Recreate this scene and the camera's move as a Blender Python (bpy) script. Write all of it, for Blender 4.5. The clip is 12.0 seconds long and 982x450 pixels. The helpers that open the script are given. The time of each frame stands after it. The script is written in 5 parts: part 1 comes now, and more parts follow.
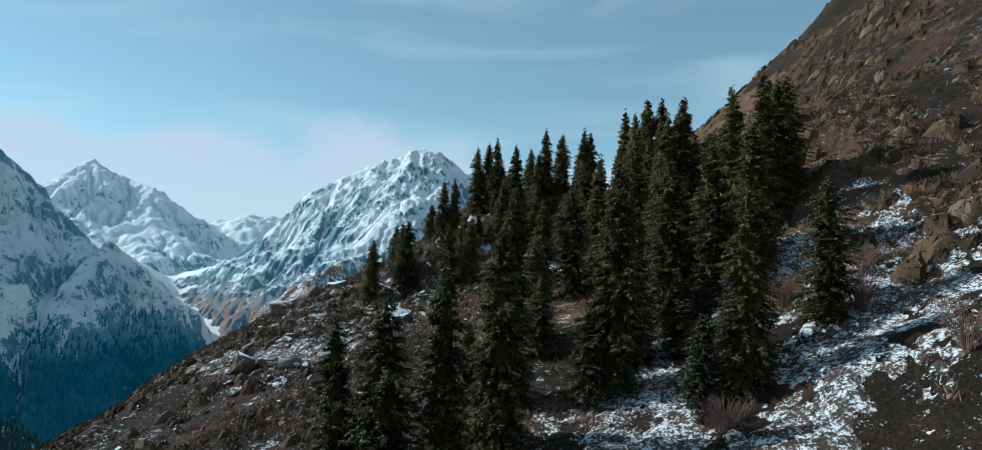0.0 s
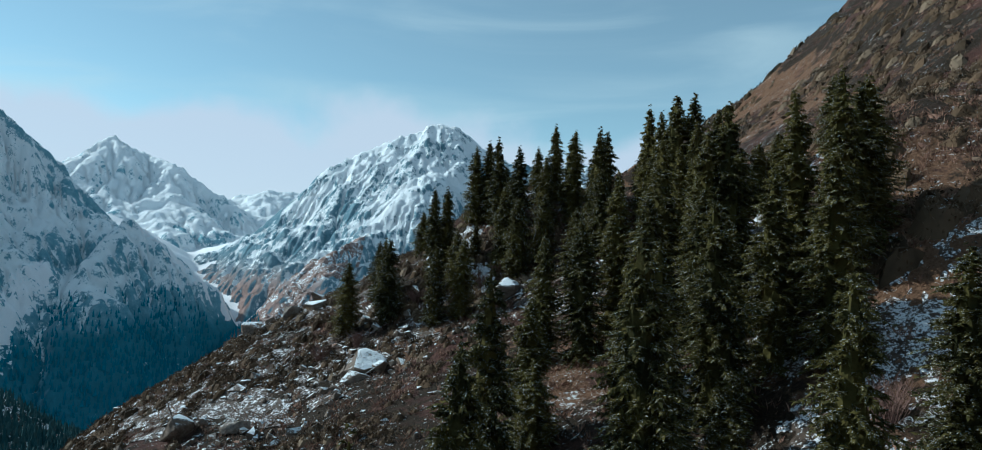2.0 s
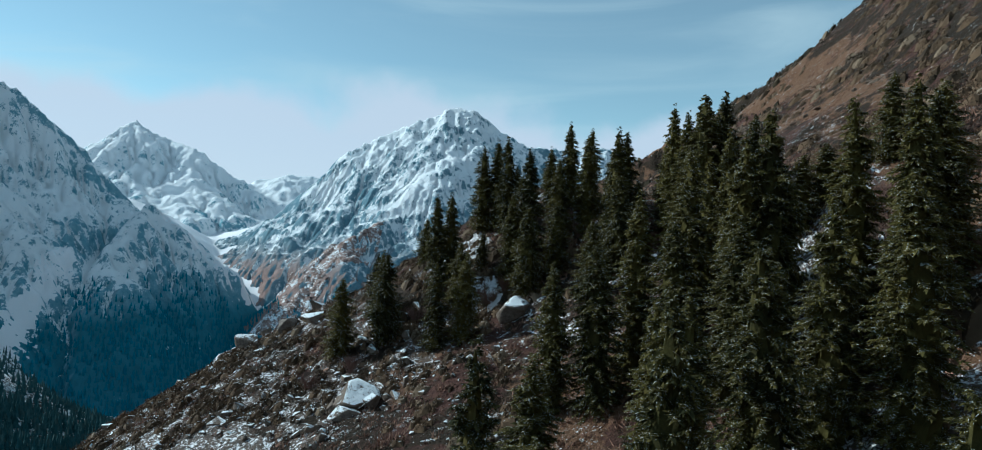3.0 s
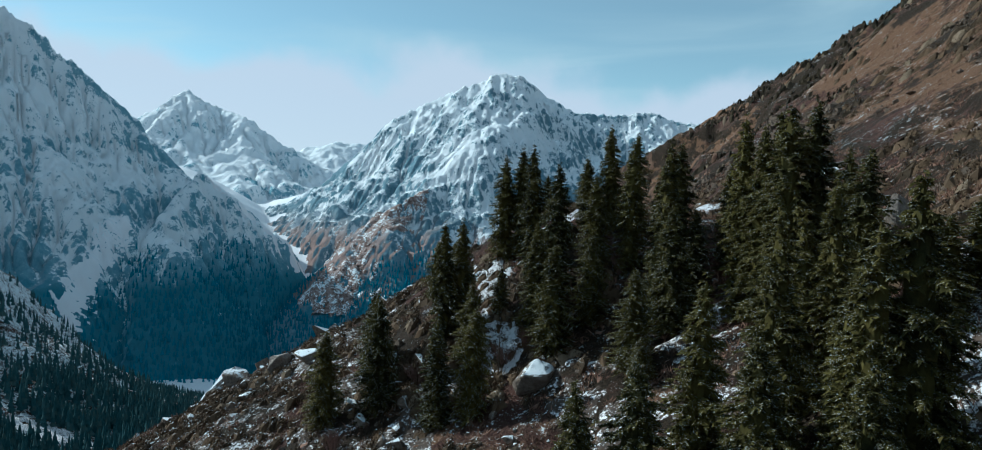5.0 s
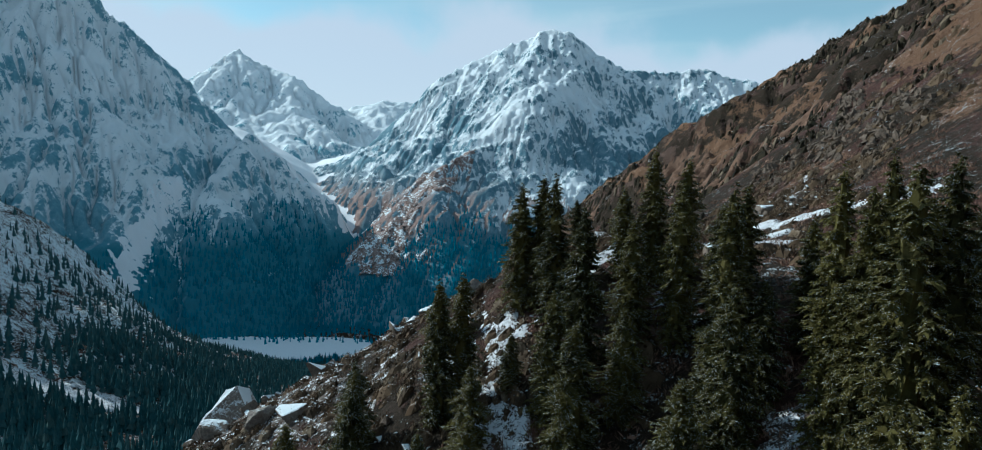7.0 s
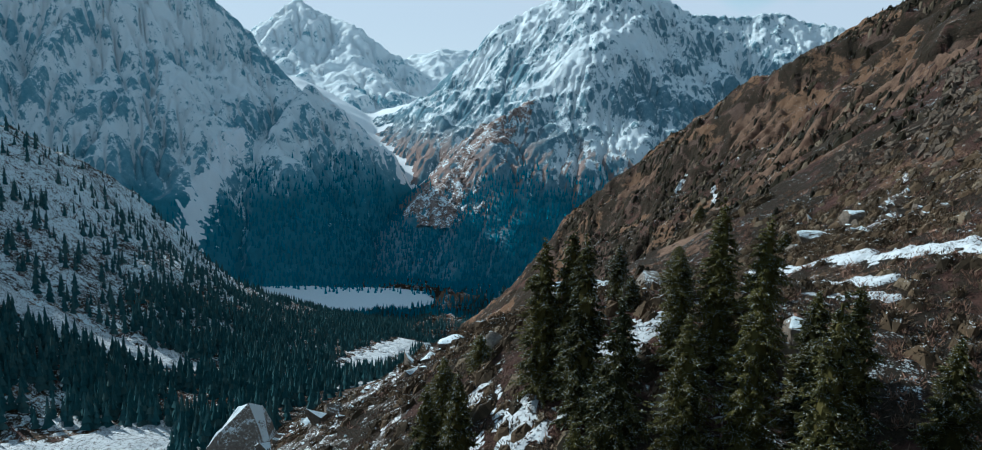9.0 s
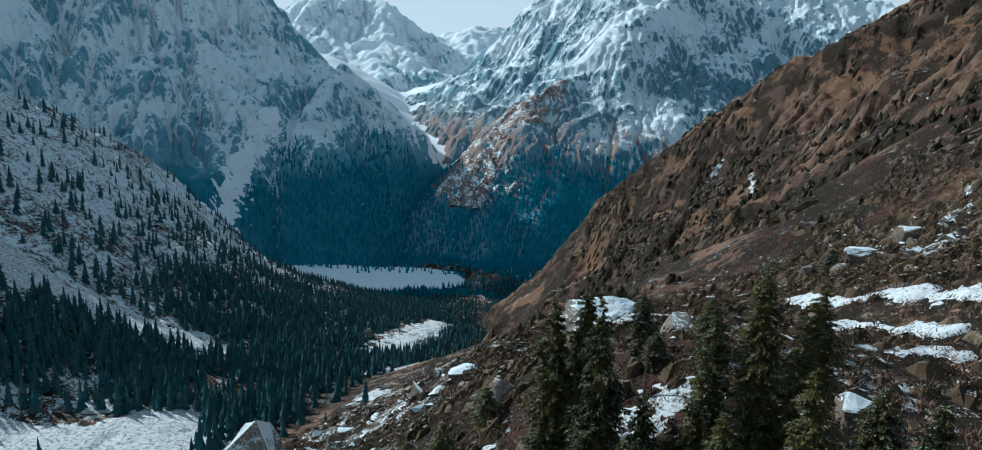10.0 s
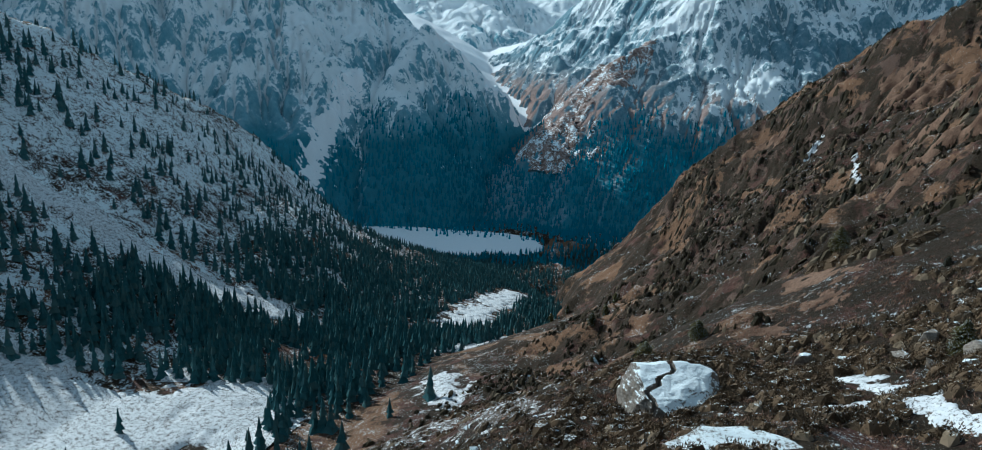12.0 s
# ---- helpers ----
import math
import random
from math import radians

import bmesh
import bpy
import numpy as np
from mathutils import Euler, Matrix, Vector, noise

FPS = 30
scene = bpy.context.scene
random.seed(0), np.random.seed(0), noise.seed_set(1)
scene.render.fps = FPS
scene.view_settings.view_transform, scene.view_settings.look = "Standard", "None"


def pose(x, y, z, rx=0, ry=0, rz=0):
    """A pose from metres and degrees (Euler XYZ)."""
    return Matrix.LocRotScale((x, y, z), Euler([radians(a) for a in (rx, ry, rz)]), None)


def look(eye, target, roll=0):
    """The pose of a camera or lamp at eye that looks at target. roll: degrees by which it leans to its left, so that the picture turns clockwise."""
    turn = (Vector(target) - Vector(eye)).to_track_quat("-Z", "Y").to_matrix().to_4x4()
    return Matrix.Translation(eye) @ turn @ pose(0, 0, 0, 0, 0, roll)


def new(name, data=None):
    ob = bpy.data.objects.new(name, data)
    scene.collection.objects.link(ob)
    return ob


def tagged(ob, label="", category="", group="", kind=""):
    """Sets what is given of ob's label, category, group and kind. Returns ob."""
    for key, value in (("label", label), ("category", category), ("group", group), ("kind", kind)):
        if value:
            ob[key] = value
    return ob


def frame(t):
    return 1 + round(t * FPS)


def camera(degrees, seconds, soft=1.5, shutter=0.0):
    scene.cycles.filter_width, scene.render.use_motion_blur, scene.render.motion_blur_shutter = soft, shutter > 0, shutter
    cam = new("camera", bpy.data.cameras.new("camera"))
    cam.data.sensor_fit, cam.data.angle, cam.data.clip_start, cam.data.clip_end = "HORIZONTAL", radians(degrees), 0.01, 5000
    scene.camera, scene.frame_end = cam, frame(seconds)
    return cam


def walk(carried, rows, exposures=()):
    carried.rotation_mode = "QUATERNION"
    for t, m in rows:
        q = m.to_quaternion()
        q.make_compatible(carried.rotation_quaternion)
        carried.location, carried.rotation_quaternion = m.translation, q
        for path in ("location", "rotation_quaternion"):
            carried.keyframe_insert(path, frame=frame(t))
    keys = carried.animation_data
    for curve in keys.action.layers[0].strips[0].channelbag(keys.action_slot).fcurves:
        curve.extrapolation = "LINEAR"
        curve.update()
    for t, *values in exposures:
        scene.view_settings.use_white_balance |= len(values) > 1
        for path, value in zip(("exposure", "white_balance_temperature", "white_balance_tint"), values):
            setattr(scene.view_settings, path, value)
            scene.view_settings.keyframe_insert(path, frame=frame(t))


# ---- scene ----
cam = camera(70.38, 12.0, 1.0)
PATH = [
    (0, (0.00, 0.00, -0.00), (-0.06, 99.56, 9.37), 1.91),
    (0.5, (0.81, 5.47, 2.46), (0.11, 105.11, 10.90), 1.93),
    (1, (1.66, 10.85, 4.86), (0.33, 110.55, 12.40), 1.96),
    (1.5, (2.50, 16.12, 7.24), (0.58, 115.88, 13.84), 1.97),
    (2, (3.33, 21.20, 9.64), (0.69, 121.01, 15.22), 1.98),
    (2.5, (4.03, 26.45, 12.18), (0.11, 126.28, 16.49), 1.92),
    (3, (4.74, 31.70, 14.65), (-0.55, 131.51, 17.76), 1.98),
    (5, (6.92, 53.43, 24.67), (-4.90, 152.71, 22.54), 1.98),
    (5.5, (7.43, 58.90, 27.29), (-6.16, 157.91, 23.77), 2.03),
    (6, (7.88, 64.09, 29.88), (-7.27, 162.81, 24.92), 2.06),
    (6.5, (8.18, 69.28, 32.48), (-8.51, 167.66, 25.86), 2.06),
    (7, (8.42, 74.45, 35.08), (-9.91, 172.39, 26.64), 2.06),
    (9, (8.45, 95.50, 44.73), (-17.67, 190.68, 28.67), 2.06),
    (9.5, (8.28, 100.55, 47.23), (-19.86, 194.86, 29.52), 2.04),
    (10, (7.96, 105.74, 49.69), (-22.35, 199.05, 30.37), 2.04),
    (10.5, (7.46, 110.84, 52.19), (-25.29, 202.98, 31.28), 2.04),
    (11, (6.85, 115.86, 54.72), (-28.56, 206.63, 32.20), 2.04),
    (11.5, (6.09, 121.07, 57.18), (-31.86, 210.42, 33.19), 2.06),
    (12, (5.20, 126.54, 59.67), (-35.25, 214.41, 34.33), 2.04),
]
walk(cam, [(t, look(eye, target, roll)) for t, eye, target, roll in PATH], [(0, 0.22, 4790, -10.5), (12, 0.22, 4790, -10.5)])

# ---- light ----
SUN_AZ, SUN_EL = 74.0, 31.0          # degrees left of the valley's line, and above the horizon
sun_dir = Vector((-math.sin(radians(SUN_AZ)) * math.cos(radians(SUN_EL)),
                  math.cos(radians(SUN_AZ)) * math.cos(radians(SUN_EL)), math.sin(radians(SUN_EL))))
sun = new("sun", bpy.data.lights.new("sun", "SUN"))
sun.data.energy, sun.data.angle, sun.data.color = 3.9, radians(0.6), (1.0, 0.845, 0.715)
sun.matrix_world = look((0, 0, 900), Vector((0, 0, 900)) - sun_dir)


def make_world():
    world = bpy.data.worlds.new("sky")
    scene.world = world
    world.use_nodes = True
    nt = world.node_tree
    nt.nodes.clear()
    out = nt.nodes.new("ShaderNodeOutputWorld")
    back = nt.nodes.new("ShaderNodeBackground")
    sky = nt.nodes.new("ShaderNodeTexSky")
    sky.sky_type, sky.sun_disc = "NISHITA", False
    sky.sun_elevation, sky.sun_rotation = radians(SUN_EL), radians(-SUN_AZ)
    sky.altitude, sky.air_density, sky.dust_density, sky.ozone_density = 2600, 1.0, 0.25, 0.8
    # thin cirrus and a bank of cloud low over the ridges
    co = nt.nodes.new("ShaderNodeTexCoord")
    sep = nt.nodes.new("ShaderNodeSeparateXYZ")
    nt.links.new(co.outputs["Generated"], sep.inputs[0])
    stretch = nt.nodes.new("ShaderNodeMapping")
    stretch.inputs["Rotation"].default_value = (0.0, 0.35, 0.5)
    stretch.inputs["Scale"].default_value = (1.6, 3.0, 9.0)
    nt.links.new(co.outputs["Generated"], stretch.inputs[0])
    wisps = nt.nodes.new("ShaderNodeTexNoise")
    wisps.inputs["Scale"].default_value, wisps.inputs["Detail"].default_value = 1.3, 7
    wisps.inputs["Roughness"].default_value, wisps.inputs["Distortion"].default_value = 0.5, 0.7
    nt.links.new(stretch.outputs[0], wisps.inputs["Vector"])
    r1 = nt.nodes.new("ShaderNodeMapRange")
    r1.interpolation_type = "SMOOTHSTEP"
    r1.inputs[1].default_value, r1.inputs[2].default_value, r1.inputs[3].default_value, r1.inputs[4].default_value = 0.42, 0.8, 0.14, 0.6
    nt.links.new(wisps.outputs[0], r1.inputs[0])
    puffs = nt.nodes.new("ShaderNodeTexNoise")
    puffs.inputs["Scale"].default_value, puffs.inputs["Detail"].default_value = 4.0, 9
    nt.links.new(co.outputs["Generated"], puffs.inputs["Vector"])
    # the bank thins out with height
    low = nt.nodes.new("ShaderNodeMath")
    low.operation = "MULTIPLY_ADD"
    low.inputs[1].default_value, low.inputs[2].default_value = -4.2, 1.0
    nt.links.new(sep.outputs[2], low.inputs[0])
    add = nt.nodes.new("ShaderNodeMath")
    nt.links.new(puffs.outputs[0], add.inputs[0])
    nt.links.new(low.outputs[0], add.inputs[1])
    r2 = nt.nodes.new("ShaderNodeMapRange")
    r2.interpolation_type = "SMOOTHSTEP"
    r2.inputs[1].default_value, r2.inputs[2].default_value, r2.inputs[4].default_value = 0.6, 0.8, 0.85
    nt.links.new(add.outputs[0], r2.inputs[0])
    cyan = nt.nodes.new("ShaderNodeMix")
    cyan.data_type, cyan.blend_type = "RGBA", "MULTIPLY"
    cyan.inputs[0].default_value, cyan.inputs[7].default_value = 1.0, (1.0, 0.84, 0.6, 1)
    nt.links.new(sky.outputs[0], cyan.inputs[6])
    veil = nt.nodes.new("ShaderNodeMix")
    veil.data_type = "RGBA"
    nt.links.new(r1.outputs[0], veil.inputs[0])
    nt.links.new(cyan.outputs[2], veil.inputs[6])
    veil.inputs[7].default_value = (3.95, 3.9, 3.65, 1)
    mix = nt.nodes.new("ShaderNodeMix")
    mix.data_type = "RGBA"
    nt.links.new(r2.outputs[0], mix.inputs[0])
    nt.links.new(veil.outputs[2], mix.inputs[6])
    mix.inputs[7].default_value = (4.1, 3.6, 3.65, 1)
    nt.links.new(mix.outputs[2], back.inputs[0])
    back.inputs[1].default_value = 0.15
    nt.links.new(back.outputs[0], out.inputs[0])


make_world()


# ---- materials ----
class Nodes:
    """A short way to write a node material."""

    def __init__(self, name):
        self.mat = bpy.data.materials.new(name)
        self.mat.use_nodes = True
        self.nt = self.mat.node_tree
        self.nt.nodes.clear()
        self.out = self.nt.nodes.new("ShaderNodeOutputMaterial")
        self.bsdf = self.nt.nodes.new("ShaderNodeBsdfPrincipled")
        self.nt.links.new(self.bsdf.outputs[0], self.out.inputs[0])
        self.geo = self.nt.nodes.new("ShaderNodeNewGeometry")
        self.pos = self.geo.outputs["Position"]

    def put(self, value, socket):
        if isinstance(value, bpy.types.NodeSocket):
            self.nt.links.new(value, socket)
        else:
            socket.default_value = value

    def noise(self, scale, detail=4, rough=0.55, vec=None, stretch=None, distort=0.0):
        n = self.nt.nodes.new("ShaderNodeTexNoise")
        n.inputs["Scale"].default_value, n.inputs["Detail"].default_value = scale, detail
        n.inputs["Roughness"].default_value, n.inputs["Distortion"].default_value = rough, distort
        v = vec or self.pos
        if stretch:
            m = self.nt.nodes.new("ShaderNodeMapping")
            m.inputs["Scale"].default_value = stretch
            self.nt.links.new(v, m.inputs[0])
            v = m.outputs[0]
        self.nt.links.new(v, n.inputs["Vector"])
        return n.outputs[0]

    def cells(self, scale, vec=None):
        n = self.nt.nodes.new("ShaderNodeTexVoronoi")
        n.inputs["Scale"].default_value = scale
        self.nt.links.new(vec or self.pos, n.inputs["Vector"])
        return n.outputs["Distance"], n.outputs["Color"]

    def math(self, op, a, b=0.0, c=0.0):
        n = self.nt.nodes.new("ShaderNodeMath")
        n.operation = op
        for v, s in zip((a, b, c), n.inputs):
            self.put(v, s)
        return n.outputs[0]

    def ramp(self, v, lo, hi, a=0.0, b=1.0):
        n = self.nt.nodes.new("ShaderNodeMapRange")
        n.interpolation_type = "SMOOTHSTEP"
        for k, w in enumerate((v, lo, hi, a, b)):
            self.put(w, n.inputs[k])
        return n.outputs[0]

    def mix(self, f, a, b):
        n = self.nt.nodes.new("ShaderNodeMix")
        n.data_type = "RGBA"
        for w, k in ((f, 0), (a, 6), (b, 7)):
            self.put((*w, 1) if isinstance(w, tuple) else w, n.inputs[k])
        return n.outputs[2]

    def part_of(self, vec, k):
        n = self.nt.nodes.new("ShaderNodeSeparateXYZ")
        self.nt.links.new(vec, n.inputs[0])
        return n.outputs[k]

    def bump(self, height, strength, distance):
        n = self.nt.nodes.new("ShaderNodeBump")
        n.inputs["Strength"].default_value, n.inputs["Distance"].default_value = strength, distance
        self.nt.links.new(height, n.inputs["Height"])
        self.nt.links.new(n.outputs[0], self.bsdf.inputs["Normal"])

    def done(self, colour, rough=0.9, spec=0.2):
        self.put((*colour, 1) if isinstance(colour, tuple) else colour, self.bsdf.inputs["Base Color"])
        self.put(rough, self.bsdf.inputs["Roughness"])
        self.bsdf.inputs["Specular IOR Level"].default_value = spec
        return self.mat


SNOW = (0.87, 0.9, 0.92)


def mountain_material(name, warm, hazy_tones):
    """Rock, its tones blued by painted-in haze, under broken snow. The snow lies in gullies and on ledges and has
    melted off low slopes that face the sun.
    """
    m = Nodes(name)
    normal = m.geo.outputs["Normal"]
    up, z = m.part_of(normal, 2), m.part_of(m.pos, 2)
    facing = m.nt.nodes.new("ShaderNodeVectorMath")
    facing.operation = "DOT_PRODUCT"
    m.nt.links.new(normal, facing.inputs[0])
    facing.inputs[1].default_value = sun_dir
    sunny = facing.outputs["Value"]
    hollow = m.nt.nodes.new("ShaderNodeAttribute")
    hollow.attribute_name = "hollow"
    hollow = hollow.outputs["Fac"]
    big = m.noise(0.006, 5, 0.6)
    mid = m.noise(0.06, 8, 0.75, stretch=(1, 1, 0.6))
    fine = m.noise(0.22, 5, 0.8)
    streak = m.noise(0.03, 8, 0.72, stretch=(1, 1, 0.35), distort=0.9)
    rock = m.mix(m.ramp(m.math("MULTIPLY_ADD", fine, 0.5, mid), 0.55, 0.95), *hazy_tones)
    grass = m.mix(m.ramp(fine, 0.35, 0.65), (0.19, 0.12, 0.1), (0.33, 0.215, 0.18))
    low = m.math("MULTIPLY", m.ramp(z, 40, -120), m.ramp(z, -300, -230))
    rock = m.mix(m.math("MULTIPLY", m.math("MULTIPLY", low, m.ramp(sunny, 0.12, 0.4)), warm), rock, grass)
    # undergrowth with blue haze painted in, only on low slopes turned from the sun
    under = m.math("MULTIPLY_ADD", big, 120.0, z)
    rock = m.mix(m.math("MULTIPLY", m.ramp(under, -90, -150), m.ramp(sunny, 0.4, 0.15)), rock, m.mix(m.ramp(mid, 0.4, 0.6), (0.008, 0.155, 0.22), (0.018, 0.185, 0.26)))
    s = m.math("MULTIPLY_ADD", up, 1.3, 0.0)
    s = m.math("MULTIPLY_ADD", hollow, 0.07, s)
    s = m.math("MULTIPLY_ADD", mid, 2.5, s)
    s = m.math("MULTIPLY_ADD", fine, 1.7, s)
    s = m.math("MULTIPLY_ADD", streak, 2.0, s)
    s = m.math("MULTIPLY_ADD", big, 3.2, s)
    s = m.math("MULTIPLY_ADD", z, 0.0011, s)
    s = m.math("MULTIPLY_ADD", m.math("MULTIPLY", low, sunny), -0.85 * warm - 0.1, s)
    s = m.math("MULTIPLY_ADD", m.ramp(z, -90, -220), -0.85, s)      # little lies under the trees
    cover = m.ramp(s, 5.08 + 0.29 * warm, 5.41 + 0.29 * warm, 0.08)
    m.bump(m.math("MULTIPLY_ADD", fine, 0.4, mid), 0.8, 8.0)
    return m.done(m.mix(cover, rock, SNOW), m.ramp(cover, 0, 1, 0.95, 0.7), 0.05)


def ground_material():
    """Dry grass, bare earth and stony ground, with thin snow in hollows and on the slopes turned from the sun."""
    m = Nodes("mountain_ground")
    normal = m.geo.outputs["Normal"]
    up, nx, z = m.part_of(normal, 2), m.part_of(normal, 0), m.part_of(m.pos, 2)
    big = m.noise(0.014, 5, 0.6)
    mid = m.noise(0.1, 7, 0.65)
    fine = m.noise(0.8, 6, 0.7)
    grit = m.noise(4.0, 5, 0.75)
    dist, tone = m.cells(1.3)
    grass = m.mix(m.ramp(fine, 0.3, 0.7), (0.05, 0.024, 0.018), (0.14, 0.068, 0.051))
    tan = m.mix(m.ramp(grit, 0.3, 0.7), (0.15, 0.082, 0.046), (0.24, 0.136, 0.078))
    scrub = m.mix(m.ramp(grit, 0.35, 0.65), (0.04, 0.021, 0.016), (0.12, 0.061, 0.045))
    stone = m.mix(m.ramp(grit, 0.3, 0.7), (0.055, 0.034, 0.025), (0.19, 0.118, 0.083))
    c = m.mix(m.ramp(mid, 0.42, 0.56), grass, scrub)
    c = m.mix(m.ramp(m.math("MULTIPLY_ADD", up, -1.0, m.math("MULTIPLY_ADD", mid, 0.6, m.math("MULTIPLY", fine, 0.5))), -0.13, 0.05), c, stone)
    c = m.mix(m.ramp(m.math("MULTIPLY_ADD", dist, -1.0, mid), 0.28, 0.34), c, stone)
    speck = m.noise(0.28, 7, 0.8)
    # thickets and broken rock, by the stretch
    heath = m.noise(0.045, 8, 0.68, distort=0.6)
    thicket = m.mix(m.ramp(grit, 0.3, 0.7), (0.012, 0.01, 0.006), (0.05, 0.034, 0.019))
    scarp = m.noise(0.07, 8, 0.7, stretch=(1, 1, 0.5))
    pale = m.mix(m.ramp(grit, 0.3, 0.7), (0.06, 0.038, 0.03), (0.185, 0.12, 0.092))
    c = m.mix(m.ramp(m.math("MULTIPLY_ADD", fine, 0.35, m.math("MULTIPLY_ADD", up, -0.5, scarp)), 0.4, 0.46, 0.0, 0.9), c, pale)
    c = m.mix(m.ramp(m.math("MULTIPLY_ADD", fine, 0.25, heath), 0.54, 0.6, 0.0, 0.95), c, thicket)
    c = m.mix(m.ramp(speck, 0.5, 0.62, 0.0, 0.45), c, scrub)
    c = m.mix(m.ramp(m.math("MULTIPLY_ADD", fine, 0.15, m.math("MULTIPLY_ADD", mid, 0.4, big)), 0.82, 0.87, 0.0, 0.9), c, tan)
    s = m.math("MULTIPLY_ADD", mid, 0.8, m.math("MULTIPLY_ADD", speck, 1.5, m.math("MULTIPLY", big, 0.5)))
    s = m.math("MULTIPLY_ADD", fine, 1.0, s)
    s = m.math("MULTIPLY_ADD", nx, 0.6, s)
    s = m.math("MULTIPLY_ADD", up, 0.3, s)
    cover = m.ramp(s, 2.37, 2.5)
    flecks = m.ramp(m.math("MULTIPLY_ADD", grit, 0.9, m.math("MULTIPLY_ADD", fine, 0.7, m.math("MULTIPLY_ADD", mid, 0.6, m.math("MULTIPLY", up, 0.25)))), 1.45, 1.53)
    cover = m.math("MAXIMUM", cover, flecks)
    m.bump(m.math("MULTIPLY_ADD", heath, 4.0, m.math("MULTIPLY_ADD", speck, 2.5, fine)), 0.9, 0.8)
    return m.done(m.mix(cover, c, SNOW), 0.92)


def snow_material(name="snow", stones=0.0, size=1.0, tone=1.0):
    """Settled snow; stones: how much of the stony ground shows through it, in spots of about that size in metres."""
    m = Nodes(name)
    a, b = m.noise(0.15, 6, 0.6), m.noise(1.2, 6, 0.7)
    snow = m.mix(m.ramp(b, 0.3, 0.7), (0.77 * tone, 0.765 * tone, 0.78 * tone), (0.91 * tone, 0.89 * tone, 0.9 * tone))
    if stones:
        spots, drift = m.noise(1.1 / size, 5, 0.75), m.noise(0.25 / size, 3, 0.6)
        seen = m.ramp(m.math("MULTIPLY_ADD", drift, 0.5, spots), 0.98 - stones, 1.06 - stones)
        snow = m.mix(seen, snow, m.mix(m.ramp(b, 0.3, 0.7), (0.03, 0.02, 0.014), (0.1, 0.072, 0.054)))
    m.bump(m.math("MULTIPLY_ADD", b, 0.3, a), 0.5, 0.6)
    return m.done(snow, 0.7)


def needle_material(name, dark, light, snow_share, gloss=0.18, through_light=0.0):
    """Spruce needles: greener and browner sprays side by side, a share of those that face the sky under snow."""
    m = Nodes(name)
    up = m.part_of(m.geo.outputs["Normal"], 2)
    isl = m.geo.outputs["Random Per Island"]
    a, b = m.noise(0.35, 3), m.noise(7.0, 3, 0.7)
    rnd = m.nt.nodes.new("ShaderNodeObjectInfo").outputs["Random"]
    c = m.mix(m.ramp(m.math("MULTIPLY_ADD", rnd, 0.45, m.math("MULTIPLY_ADD", isl, 0.55, m.math("MULTIPLY_ADD", b, 0.4, a))), 0.82, 1.35), dark, light)
    c = m.mix(m.ramp(m.math("MULTIPLY_ADD", isl, 0.4, b), 0.75, 0.95, 0.0, 0.3), c, (0.11, 0.08, 0.035))
    dots = m.noise(11.0, 2, 0.5)
    snow = m.math("MULTIPLY", m.ramp(isl, 0.45, 0.5), m.ramp(m.math("MULTIPLY_ADD", m.math("ABSOLUTE", up), 0.25, dots), 0.86 - snow_share, 0.9 - snow_share))
    m.bump(b, 0.5, 0.1)
    colour = m.mix(snow, c, SNOW)
    if through_light:
        # thin sprays let some light through
        thin, both = m.nt.nodes.new("ShaderNodeBsdfTranslucent"), m.nt.nodes.new("ShaderNodeMixShader")
        m.nt.links.new(colour, thin.inputs[0])
        both.inputs[0].default_value = through_light
        m.nt.links.new(m.bsdf.outputs[0], both.inputs[1])
        m.nt.links.new(thin.outputs[0], both.inputs[2])
        m.nt.links.new(both.outputs[0], m.out.inputs[0])
    return m.done(colour, 0.8, gloss)


def bark_material():
    m = Nodes("bark")
    a = m.noise(5.0, 6, 0.7, stretch=(1, 1, 0.25))
    m.bump(a, 0.8, 0.05)
    return m.done(m.mix(m.ramp(a, 0.35, 0.65), (0.06, 0.045, 0.035), (0.16, 0.12, 0.09)), 0.9)


# rock colours of both mountains hold the blue of distance haze
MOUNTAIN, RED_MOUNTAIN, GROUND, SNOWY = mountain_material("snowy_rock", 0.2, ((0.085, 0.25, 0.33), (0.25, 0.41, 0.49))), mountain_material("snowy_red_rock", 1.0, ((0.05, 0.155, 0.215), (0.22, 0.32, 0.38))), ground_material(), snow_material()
RUBBLE_SNOW = snow_material("rubble_snow", 0.34, 0.42, 1.0)
OLD_SNOW = snow_material("old_snow", 0.19, 0.4, 0.82)
STONY_SNOW, FIELD_SNOW = snow_material("stony_snow", 0.3, 0.32, 0.9), snow_material("field_snow", 0.22, 0.55, 0.82)
NEEDLES = needle_material("spruce_needles", (0.038, 0.04, 0.018), (0.16, 0.136, 0.042), 0.055, 0.1, 0.45)
# distant woods: blue of the air's haze is mixed into both needle colours
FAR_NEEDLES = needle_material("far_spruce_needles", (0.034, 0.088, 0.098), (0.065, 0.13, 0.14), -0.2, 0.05)
